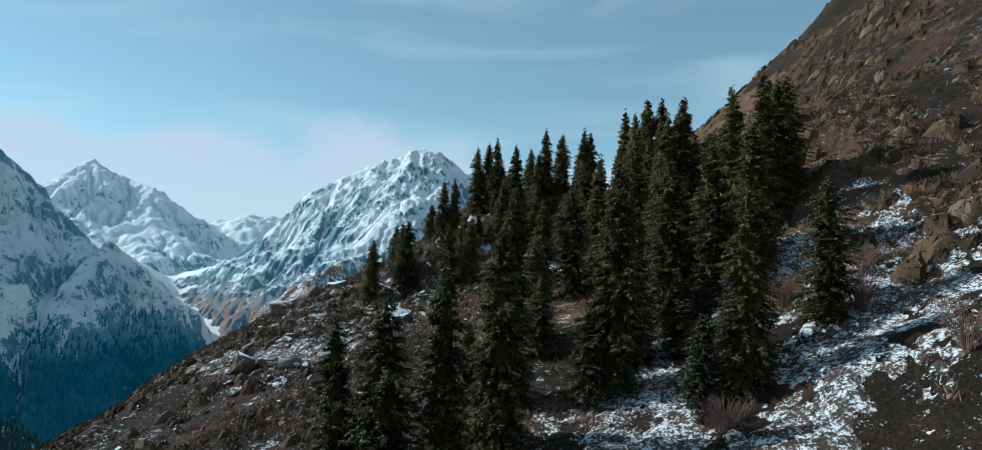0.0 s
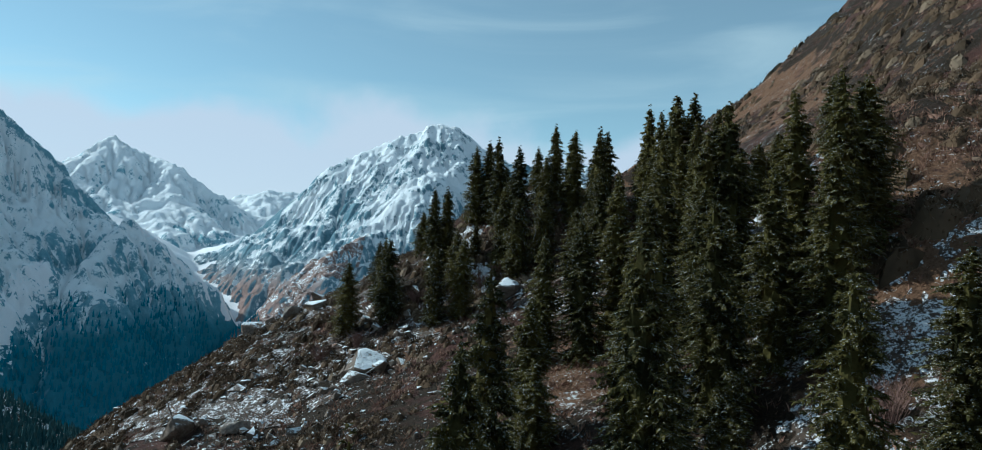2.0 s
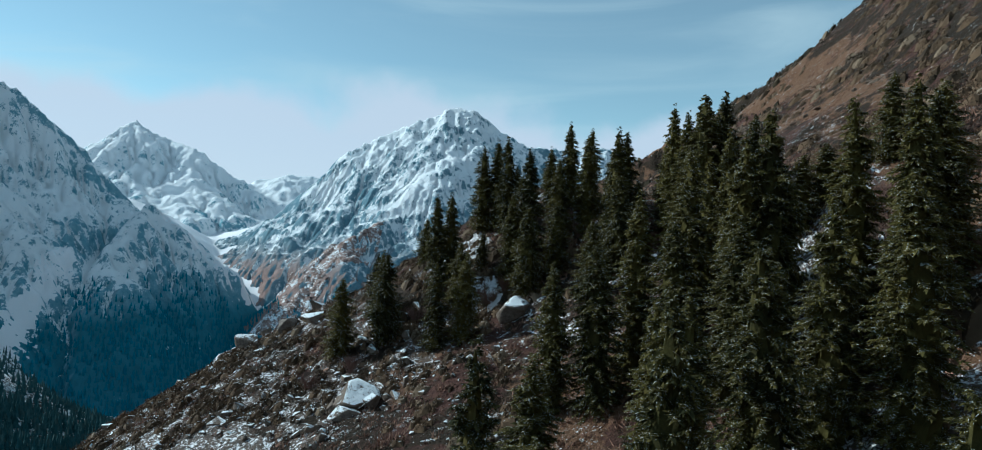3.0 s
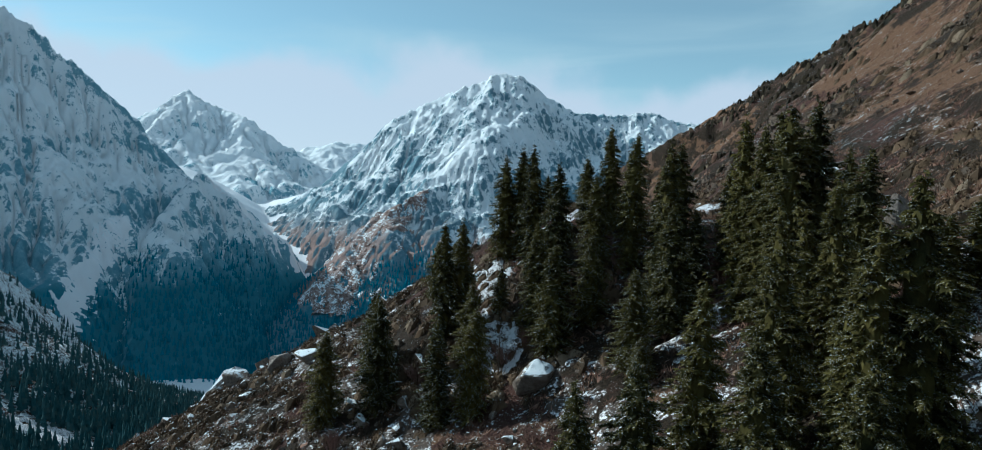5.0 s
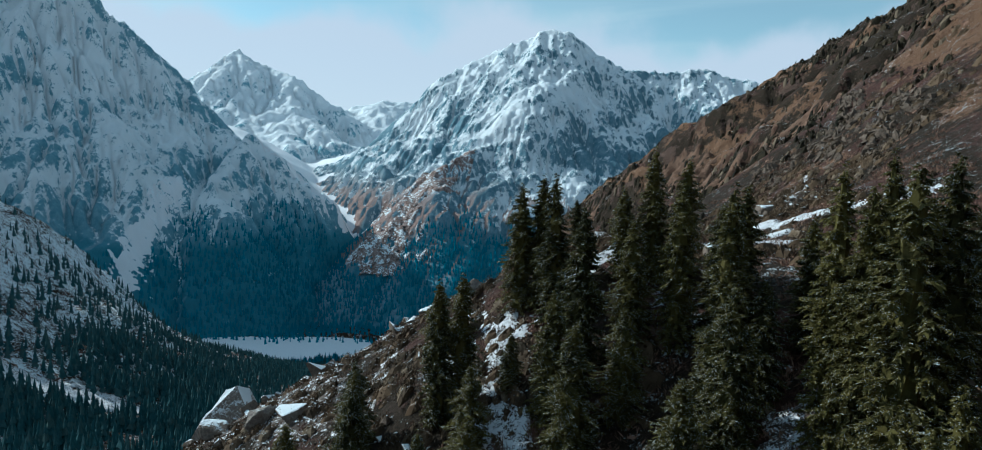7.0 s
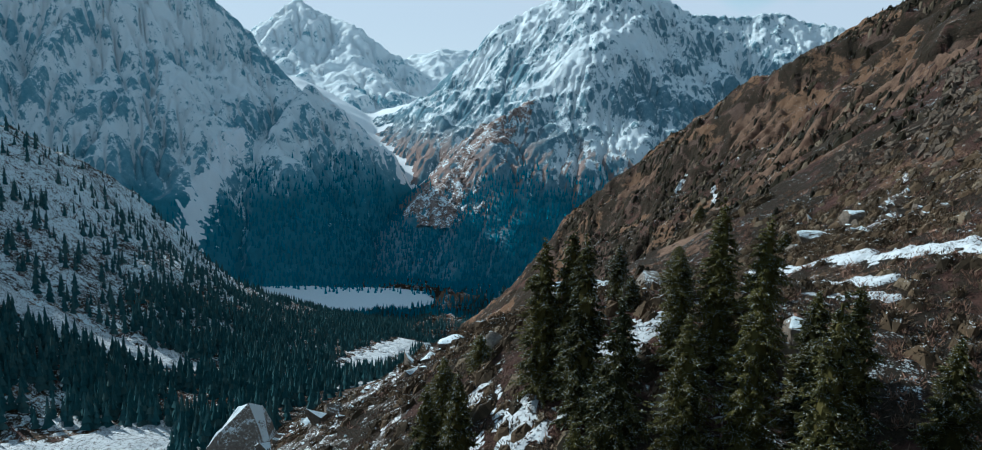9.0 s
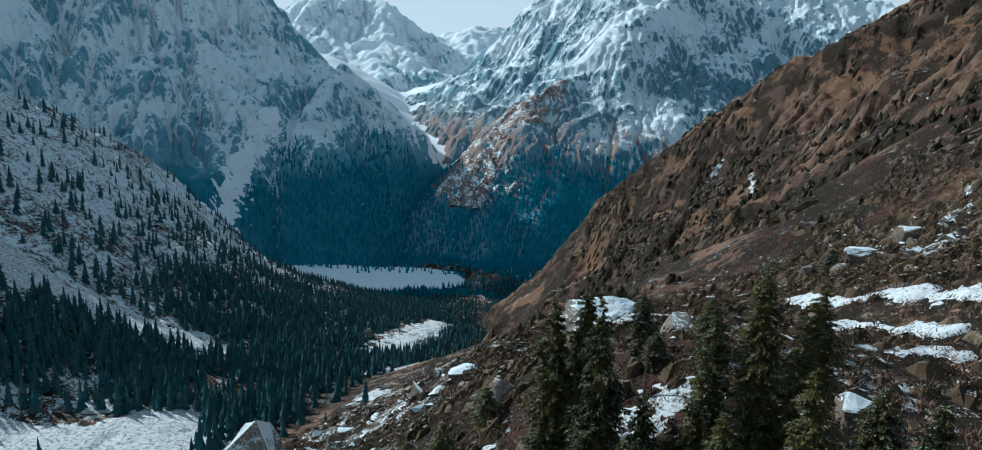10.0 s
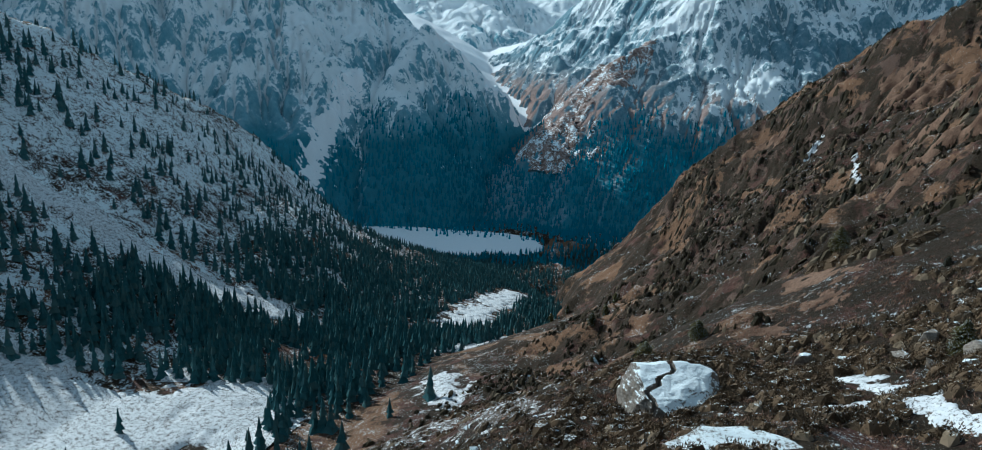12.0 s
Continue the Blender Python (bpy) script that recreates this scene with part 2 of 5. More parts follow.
HAZY_NEEDLES = needle_material("hazy_spruce_needles", (0.012, 0.19, 0.27), (0.022, 0.225, 0.32), -0.3, 0.0)
BARK = bark_material()


# ---- shapes of the land ----
def smooth(a, b, v):
    s = np.clip((v - a) / (b - a), 0, 1)
    return s * s * (3 - 2 * s)


def value_noise(x, y, seed=0):
    """Smooth noise of -1 to 1 on a unit lattice."""
    xi, yi = np.floor(x).astype(np.int64), np.floor(y).astype(np.int64)
    u, v = x - xi, y - yi
    u, v = u * u * u * (u * (u * 6 - 15) + 10), v * v * v * (v * (v * 6 - 15) + 10)

    def lattice(i, j):
        n = (i * 374761393 + j * 668265263 + seed * 982451653) & 0x7FFFFFFF
        n = ((n ^ (n >> 13)) * 1274126177) & 0x7FFFFFFF
        return ((n ^ (n >> 16)) & 0xFFFF) / 32767.5 - 1

    a, b = lattice(xi, yi), lattice(xi + 1, yi)
    c, d = lattice(xi, yi + 1), lattice(xi + 1, yi + 1)
    return (a * (1 - u) + b * u) * (1 - v) + (c * (1 - u) + d * u) * v


def fbm(x, y, size, octaves=4, gain=0.5, seed=0, ridged=False):
    total, amp, f = 0.0, 1.0, 1.0 / size
    for k in range(octaves):
        n = value_noise(x * f + 17.3 * k, y * f - 9.1 * k, seed + k)
        total = total + amp * ((1 - 2 * np.abs(n)) if ridged else n)
        amp, f = amp * gain, f * 2.03
    return total


# the valley's floor line: y, x, z
AXIS = np.array([(-400, -180, -128), (100, -205, -138), (267, -222, -144), (420, -262, -152), (520, -275, -168), (770, -275, -232),
                 (990, -345, -284), (1250, -500, -350), (1400, -700, -396), (1700, -800, -396), (6000, -900, -396)], float)
HOLLOW = np.array([(200, 0), (250, 7), (300, 8), (345, -14), (400, -44), (520, -48), (610, -44), (690, -12), (760, 16), (840, 34), (1000, 44), (1090, 24), (1200, 8), (6000, 0)], float)
# height over the floor by the distance from its line, to the right and to the left
RIGHT = np.array([(0, 0), (60, 12), (120, 48), (200, 115), (300, 200), (400, 298), (500, 370), (650, 420), (900, 530), (4000, 900)], float)
LEFT = np.array([(0, 0), (90, 5), (150, 24), (230, 60), (320, 115), (420, 200), (520, 290), (700, 470), (4000, 900)], float)
# the crest of the spur on the left: y, z, x
CREST = np.array([(-200, 420, -900), (300, 230, -800), (577, 80, -751), (662, 31, -779), (815, -25, -827), (948, -111, -842), (1114, -242, -809), (1265, -350, -775),
                  (1350, -410, -770), (6000, -600, -770)], float)
NEAR = ((0, 0, 7.37), (0, 1, 9.03), (0, 2, -1.76), (0, 3, -0.31), (1, 0, 16.19), (1, 1, -0.01), (1, 2, 0.13), (2, 0, 1.41), (2, 1, -0.36), (3, 0, 2.56))
# swells and hollows of the long right slope: x, y, height
SLOPES = ((-380, 1150, -104), (-270, 1250, -45), (-230, 1100, -15), (-140, 1000, 13), (-150, 1240, -21), (40, 1240, 22), (90, 1130, 8), (180, 1010, -70), (280, 760, 20), (300, 900, 19), (190, 450, 6),
          (110, 340, -10), (60, 850, 11), (160, 700, -32), (250, 480, 9))
SWELLS = ((2, 168, 26, 15.0), (15, 62, 24, 0.8), (35, 80, 20, 2.3), (40, 245, 25, -5.9), (66, 262, 22, 6.3), (10, 252, 22, -9.2), (-14, 224, 16, -2.8), (-45, 140, 28, 3.2), (50, 110, 26, 11.4), (-60, 215, 28, -6.4))

# the spur's outer edge: x, y, height
EDGE = ((-35, 200, 5.5), (-60, 245, -9.2), (-30, 240, -4.0), (-30, 275, -5.3), (-65, 205, -11.5), (-85, 225, -4.5), (-60, 160, 1.0), (-85, 140, -4.7), (-65, 90, 3.2), (-30, 170, -1.9), (-90, 260, -7.1), (-60, 290, -7.6))


def on_lake(x, y, size=1.0):
    a, b = (x + 775) / 240, (y - 1500 - 0.3 * (x + 775)) / 105
    return np.abs(a) ** 3 + np.abs(b) ** 3 < size


def raw_ground(x, y):
    """The valley and both its sides, with the wooded spur."""
    xv, zv = np.interp(y, AXIS[:, 0], AXIS[:, 1]), np.interp(y, AXIS[:, 0], AXIS[:, 2])
    u = x - xv
    # past the last cliffs the right slope turns away round its nose
    right = np.interp(u - np.interp(y, (1120, 1200, 1260, 1400, 1700, 6000), (0, 15, 70, 400, 950, 3000)), RIGHT[:, 0], RIGHT[:, 1])
    # a hollow behind the spur, then a broad buttress with cliffs
    right = right + np.interp(y, HOLLOW[:, 0], HOLLOW[:, 1]) * smooth(50, 230, u)
    ribs = 15 * fbm(y + 0.35 * x, 0.2 * x, 130, 4, 0.58, 61, True) - 6 + 3.5 * fbm(x, y, 34, 5, 0.62, 63, True)
    right = right + smooth(60, 200, u) * smooth(330, 450, y) * ribs
    edge = u + 16 * fbm(x, y, 60, 3, 0.55, 66)
    cliffs = 34 * smooth(70, 100, edge) + 26 * smooth(185, 208, edge) - 0.3 * np.clip(u, 0, 200)
    right = right + cliffs * smooth(690, 790, y) * smooth(1280, 1180, y)
    right = right + smooth(20, 90, u) * smooth(300, 380, y) * sum(k * np.exp(-((x - cx) ** 2 + (y - cy) ** 2) / 78**2) for cx, cy, k in SLOPES)
    left = np.interp(-u, LEFT[:, 0], LEFT[:, 1])
    crest = np.interp(y, CREST[:, 0], CREST[:, 1]) - 0.45 * np.maximum(0, np.interp(y, CREST[:, 0], CREST[:, 2]) - x)
    left = np.minimum(zv + left - 0.14 * np.maximum(0, y - 620) * smooth(60, 400, -u), crest)
    h = np.where(u > 0, zv + right, np.maximum(left, zv))
    far = smooth(40, 300, np.abs(u)) * (1 - on_lake(x, y, 1.4))
    h = h + far * (7 * fbm(x, y, 130, 5, 0.55, 3) + 4 * fbm(x + 0.7 * y, y, 60, 4, 0.55, 9, True) * (u < 0))
    # the spur, a swell in the right slope
    a, b = np.clip(x, -95, 125) / 50, (np.clip(y, 25, 290) - 160) / 50
    near = sum(k * a**i * b**j for i, j, k in NEAR)
    near = near - 0.3 * np.maximum(0, 25 - y)
    near = near + sum(k * np.exp(-((x - cx) ** 2 + (y - cy) ** 2) / r**2) for cx, cy, r, k in SWELLS)
    near = near + 1.6 * fbm(x, y, 22, 4, 0.5, 5)
    h = np.where(on_lake(x, y, 1.3), np.minimum(h, -398), h)
    w = smooth(-150, -75, x) * smooth(190, 110, x) * smooth(-260, -160, y) * smooth(350, 232, y)
    return h * (1 - w) + near * w + sum(k * np.exp(-((x - cx) ** 2 + (y - cy) ** 2) / 24**2) for cx, cy, k in EDGE)


def weathered(Z, step, rounds, strength, seed):
    """Running water cuts branching gullies into the slopes."""
    ny, nx = Z.shape
    rng = np.random.RandomState(seed)
    flat = np.arange(ny * nx).reshape(ny, nx)
    shifts = [(a, b) for a in (-1, 0, 1) for b in (-1, 0, 1) if a or b]
    for _ in range(rounds):
        best, to = np.zeros(Z.shape), flat.copy()
        rough = Z + rng.uniform(-0.6, 0.6, Z.shape)
        for a, b in shifts:
            fall = (rough - np.roll(rough, (-a, -b), (0, 1))) / math.hypot(a, b)
            other = np.roll(flat, (-a, -b), (0, 1))
            if a:
                fall[-1 if a > 0 else 0] = 0
            if b:
                fall[:, -1 if b > 0 else 0] = 0
            better = fall > best
            best, to = np.where(better, fall, best), np.where(better, other, to)
        order = np.argsort(-rough, axis=None)
        to, flow = to.ravel().tolist(), [1.0] * (nx * ny)
        for k in order.tolist():
            if to[k] != k:
                flow[to[k]] += flow[k]
        cut = (strength * np.clip(np.array(flow) - 3, 0, 900) ** 0.5).tolist()
        h = Z.ravel().tolist()
        for k in order.tolist()[::-1]:
            r = to[k]
            if r != k and h[r] < h[k]:
                h[k] = (h[k] + cut[k] * h[r]) / (1 + cut[k])
        Z = np.array(h).reshape(ny, nx)
        # loose slopes slide back to their angle of rest
        for axis in (0, 1):
            for k in (1, -1):
                over = np.clip(Z - np.roll(Z, k, axis) - 2.1 * step, 0, None)
                Z = Z - 0.25 * over
    return Z


def grid_at(grid, x, y, outside):
    """Bilinear reading of a square grid of heights."""
    x0, y0, step, Z = grid
    u, v = np.clip((x - x0) / step, 0, Z.shape[1] - 1.01), np.clip((y - y0) / step, 0, Z.shape[0] - 1.01)
    i, j = u.astype(int), v.astype(int)
    u, v = u - i, v - j
    z = (Z[j, i] * (1 - u) + Z[j, i + 1] * u) * (1 - v) + (Z[j + 1, i] * (1 - u) + Z[j + 1, i + 1] * u) * v
    inside = (x >= x0) & (y >= y0) & (x <= x0 + step * (Z.shape[1] - 1)) & (y <= y0 + step * (Z.shape[0] - 1))
    return np.where(inside, z, outside)


def carve_hillside():
    """Gullies and ribs of the right hillside, as a change of its height."""
    X, Y = np.meshgrid(np.arange(-260, 421, 4.0), np.arange(270, 1311, 4.0))
    Z = raw_ground(X, Y)
    cut = weathered(Z + 5 * fbm(X, Y, 45, 4, 0.6, 88), 4.0, 6, 0.06, 12) - Z
    u = X - np.interp(Y, AXIS[:, 0], AXIS[:, 1])
    cut = 0.6 * np.clip(cut + 2, -16, 6) * smooth(60, 150, u) * smooth(420, 330, X) * smooth(285, 350, Y) * smooth(1310, 1240, Y)
    return -260, 270, 4.0, cut


CARVED = carve_hillside()


def ground_height(x, y):
    return raw_ground(x, y) + grid_at(CARVED, x, y, 0.0)


def lines(spans):
    """Grid lines: spans of (start, end, first step, last step)."""
    out = []
    for a, b, s0, s1 in spans:
        n = max(1, int(round(2 * (b - a) / (s0 + s1))))
        t = np.arange(n) / n
        g = s0 * t + (s1 - s0) * t * t / 2
        out.append(a + (b - a) * g / (s0 + (s1 - s0) / 2))
    return np.concatenate(out + [[spans[-1][1]]])


def sheet(name, xs, ys, height, material, keep=None, hollows=0):
    X, Y = np.meshgrid(xs, ys)
    Z = height(X, Y)
    nx, ny = len(xs), len(ys)
    i = (np.arange(ny - 1)[:, None] * nx + np.arange(nx - 1)[None]).ravel()
    quads = np.stack([i, i + 1, i + nx + 1, i + nx], 1)
    if keep is not None:
        K = keep(X, Y, Z).ravel()
        quads = quads[K[quads].any(1)]
    mesh = bpy.data.meshes.new(name)
    used, back = np.unique(quads, return_inverse=True)
    verts = np.stack([X.ravel(), Y.ravel(), Z.ravel()], 1)[used]
    quads = back.reshape(-1, 4)
    mesh.vertices.add(len(verts))
    mesh.vertices.foreach_set("co", verts.ravel())
    mesh.loops.add(quads.size)
    mesh.loops.foreach_set("vertex_index", quads.ravel())
    mesh.polygons.add(len(quads))
    mesh.polygons.foreach_set("loop_start", np.arange(0, quads.size, 4))
    mesh.polygons.foreach_set("use_smooth", np.ones(len(quads), bool))
    mesh.update()
    if hollows:
        # how deep each point lies below its surroundings
        wide = Z.copy()
        for axis in (0, 1):
            for _ in range(2):
                wide = sum(np.roll(wide, k, axis) for k in range(-hollows, hollows + 1)) / (2 * hollows + 1)
        deep = mesh.attributes.new("hollow", "FLOAT", "POINT")
        deep.data.foreach_set("value", np.clip(wide - Z, -5, 5).ravel()[used])
    mesh.materials.append(material)
    return new(name, mesh)


ground = sheet("ground", lines([(-4900, -1500, 300, 60), (-1500, -900, 14, 9), (-900, -160, 7, 5), (-160, -90, 3, 1.6), (-90, 120, 1.5, 1.5), (120, 320, 2.0, 6), (320, 900, 8, 30), (900, 4900, 60, 400)]),
               lines([(-4900, -300, 500, 60), (-300, 20, 30, 3), (20, 270, 1.5, 1.5), (270, 700, 1.9, 4.5), (700, 1300, 4.5, 5), (1300, 1750, 6, 9), (1750, 4950, 20, 300)]), ground_height, GROUND)
tagged(ground, "brown grassy mountain slopes and valley floor with thin patchy snow", "ground", kind="structure")


def ridges_height(ridges, x, y, base, gully, seed):
    """The land below a set of crest lines: each falls away on both sides, cut by gullies that run downhill."""
    h, near = np.full(x.shape, base, float), np.full(x.shape, 1e9)
    wx, wy = x + 26 * fbm(x, y, 190, 5, 0.6, seed + 20), y + 26 * fbm(x, y, 190, 5, 0.6, seed + 30)
    for n, (slope, *pts) in enumerate(ridges):
        run = 0.0
        for (x0, y0, z0), (x1, y1, z1) in zip(pts, pts[1:]):
            dx, dy = x1 - x0, y1 - y0
            length = math.hypot(dx, dy)
            t = np.clip(((wx - x0) * dx + (wy - y0) * dy) / length**2, 0, 1)
            d = np.hypot(wx - x0 - t * dx, wy - y0 - t * dy)
            ang = np.arctan2(wy - y0 - t * dy, wx - x0 - t * dx)
            s = run + t * length + 40 * ang
            cut = fbm(s + 0.25 * d, d * 0.15 + 500 * n, 210, 5, 0.5, seed + n, True)
            z = z0 + t * (z1 - z0) - slope * d
            z = z + gully * smooth(-40, 200, d) * smooth(-440, -100, z) * (cut - 0.3)
            h, near = np.maximum(h, z), np.minimum(near, d)
            run += length
    return h + 20 * fbm(x, y, 110, 6, 0.6, seed + 7) * smooth(-400, -250, h) * smooth(0, 160, near)


MOUNTAINS = {}


def mountain(name, label, box, step, ridges, base, gully, seed, material=MOUNTAIN, rounds=7, strength=0.045):
    x0, x1, y0, y1 = box
    xs, ys = np.arange(x0, x1 + 1, step), np.arange(y0, y1 + 1, step)
    X, Y = np.meshgrid(xs, ys)
    Z = weathered(ridges_height(ridges, X, Y, base, gully, seed), step, rounds, strength, seed)
    # under the woods the slope is smooth, towards the crest it is jagged
    even = np.pad(Z, 6, "edge")
    for axis in (0, 1):
        for _ in range(3):
            even = sum(np.roll(even, k, axis) for k in range(-2, 3)) / 5
    even = even[6:-6, 6:-6]
    Z = Z + (even - Z) * 0.8 * smooth(-110, -210, Z)
    Z = Z + (4 * fbm(X, Y, 40, 4, 0.65, seed + 60, True) - 1) * smooth(-210, -100, Z) + 7 * fbm(X, Y, 55, 4, 0.6, seed + 66, True) * smooth(150, 450, Z)
    MOUNTAINS[name] = (x0, y0, step, Z)
    ob = sheet(name, xs, ys, lambda X, Y: Z, material, lambda X, Y, Z: Z > base + 12, 2)
    return tagged(ob, label, "mountain", kind="structure")


def on_mountain(name, x, y):
    """Height of a mountain's surface."""
    return grid_at(MOUNTAINS[name], x, y, -1000)


LEFT_RIDGES = [
    (1.13, (-2700, 1300, 620), (-2150, 1750, 640), (-1737, 1987, 585), (-1590, 2054, 447), (-1470, 2095, 358), (-1358, 2123, 250), (-1231, 2140, 128), (-1155, 2145, 41), (-1074, 2120, -76), (-1019, 2090, -131), (-915, 2040, -205), (-856, 1960, -262), (-800, 1870, -390)),
    (1.0, (-1135, 2091, 110), (-1105, 1830, -40), (-1120, 1690, -190), (-1130, 1600, -330)),
    (1.0, (-1590, 2054, 440), (-1500, 1800, 200), (-1400, 1560, 0), (-1260, 1380, -260)),
    (1.0, (-2150, 1750, 640), (-1850, 1500, 280), (-1600, 1300, -20))]
CENTER_RIDGES = [
    (0.95, (-1290, 2780, -50), (-1155, 2840, 65), (-1024, 2860, 138), (-822, 2870, 293), (-704, 2875, 383), (-580, 2878, 460), (-460, 2880, 525), (-336, 2883, 580), (-246, 2892, 566), (-131, 2920, 508), (-40, 2933, 448), (102, 2952, 420), (282, 2991, 442), (407, 2976, 412), (529, 2957, 380), (1000, 2850, 330)),
    (0.85, (-320, 2800, 520), (-307, 2685, 394), (-387, 2421, 151), (-527, 2239, 36), (-662, 2097, -94), (-722, 2001, -183), (-714, 1930, -310)),
    (0.9, (-246, 2892, 560), (-181, 2647, 274), (-300, 2450, 90), (-370, 2313, -30), (-391, 2055, -167), (-453, 1880, -320)),
    (0.9, (190, 3000, 433), (3, 2795, 134), (-178, 2388, -43), (-318, 2069, -218))]
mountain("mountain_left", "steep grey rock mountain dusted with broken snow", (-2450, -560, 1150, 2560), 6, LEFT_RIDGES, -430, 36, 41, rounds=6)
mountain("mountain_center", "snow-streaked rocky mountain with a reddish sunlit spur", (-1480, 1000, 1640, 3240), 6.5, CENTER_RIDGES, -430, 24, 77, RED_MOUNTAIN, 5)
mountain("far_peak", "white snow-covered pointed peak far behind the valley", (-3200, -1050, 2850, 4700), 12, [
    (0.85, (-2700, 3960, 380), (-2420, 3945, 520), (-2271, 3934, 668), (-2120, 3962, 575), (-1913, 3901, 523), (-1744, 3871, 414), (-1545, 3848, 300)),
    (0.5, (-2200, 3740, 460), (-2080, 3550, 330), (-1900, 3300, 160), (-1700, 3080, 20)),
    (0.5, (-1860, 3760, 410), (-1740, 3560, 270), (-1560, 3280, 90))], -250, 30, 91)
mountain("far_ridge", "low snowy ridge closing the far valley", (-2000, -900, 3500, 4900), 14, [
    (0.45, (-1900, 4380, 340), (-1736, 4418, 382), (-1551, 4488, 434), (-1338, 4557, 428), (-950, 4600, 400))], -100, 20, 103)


def far_valley_height(x, y):
    """The snow-filled trough that climbs between the mountains, with a steep left bank."""
    ys = (1950, 2080, 2250, 2500, 2850, 3381, 3942, 4600)
    xs = np.interp(y, ys, (-800, -830, -879, -1058, -1273, -1610, -1600, -1500))
    zs = np.interp(y, ys, (-420, -270, -158, -90, -2, 30, 70, 120))
    off = x - xs
    bank = np.where(off < 0, 200 * np.tanh(0.6 * np.maximum(0, -off - 25) / 200), 0.28 * np.maximum(0, off - 25))
    return zs + bank * smooth(3700, 3000, y) + 6 * fbm(x, y, 120, 5, 0.55, 55)


tagged(sheet("snow_valley", np.arange(-2700, -500, 14), np.arange(1950, 4700, 14), far_valley_height, SNOWY),
       "snow-filled trough valley between the peaks", "snowfield", kind="structure")
tagged(sheet("lake", np.arange(-1080, -480, 8), np.arange(1310, 1760, 8), lambda X, Y: -394.2 + 0.5 * fbm(X, Y, 90, 3, 0.5, 71), SNOWY, 
             lambda X, Y, Z: on_lake(X, Y, 1 + 0.15 * fbm(X, Y, 60, 3, 0.5, 5))),
       "flat frozen lake covered in white snow", "lake", kind="structure")


# ---- building helpers ----
def mesh_of(name, verts, faces, materials, smooth_faces=False, index=None):
    mesh = bpy.data.meshes.new(name)
    verts, faces = np.asarray(verts, float), np.asarray(faces)
    k = faces.shape[1]
    mesh.vertices.add(len(verts))
    mesh.vertices.foreach_set("co", verts.ravel())
    mesh.loops.add(faces.size)
    mesh.loops.foreach_set("vertex_index", faces.ravel().astype(np.int32))
    mesh.polygons.add(len(faces))
    mesh.polygons.foreach_set("loop_start", np.arange(0, faces.size, k).astype(np.int32))
    mesh.polygons.foreach_set("use_smooth", np.full(len(faces), smooth_faces))
    for m in materials:
        mesh.materials.append(m)
    if index is not None:
        mesh.polygons.foreach_set("material_index", np.asarray(index, np.int32))
    mesh.update()
    mesh.validate()
    return mesh


def ground_at(x, y):
    return float(ground_height(np.array([float(x)]), np.array([float(y)]))[0])


def child(name, mesh, parent, label=""):
    ob = new(name, mesh)
    ob.parent = parent
    return tagged(ob, label) if label else ob


# ---- spruces on the spur ----
SPRUCE_HEIGHT = 16.0


def crown_radius(t, full):
    """Radius of a spruce's crown at the share t of its height, from the tip."""
    return full * (0.05 + 0.95 * min(1.0, (t / 0.5)) ** 0.75) * (1.0 if t < 0.9 else 1 - 2.2 * (t - 0.9))


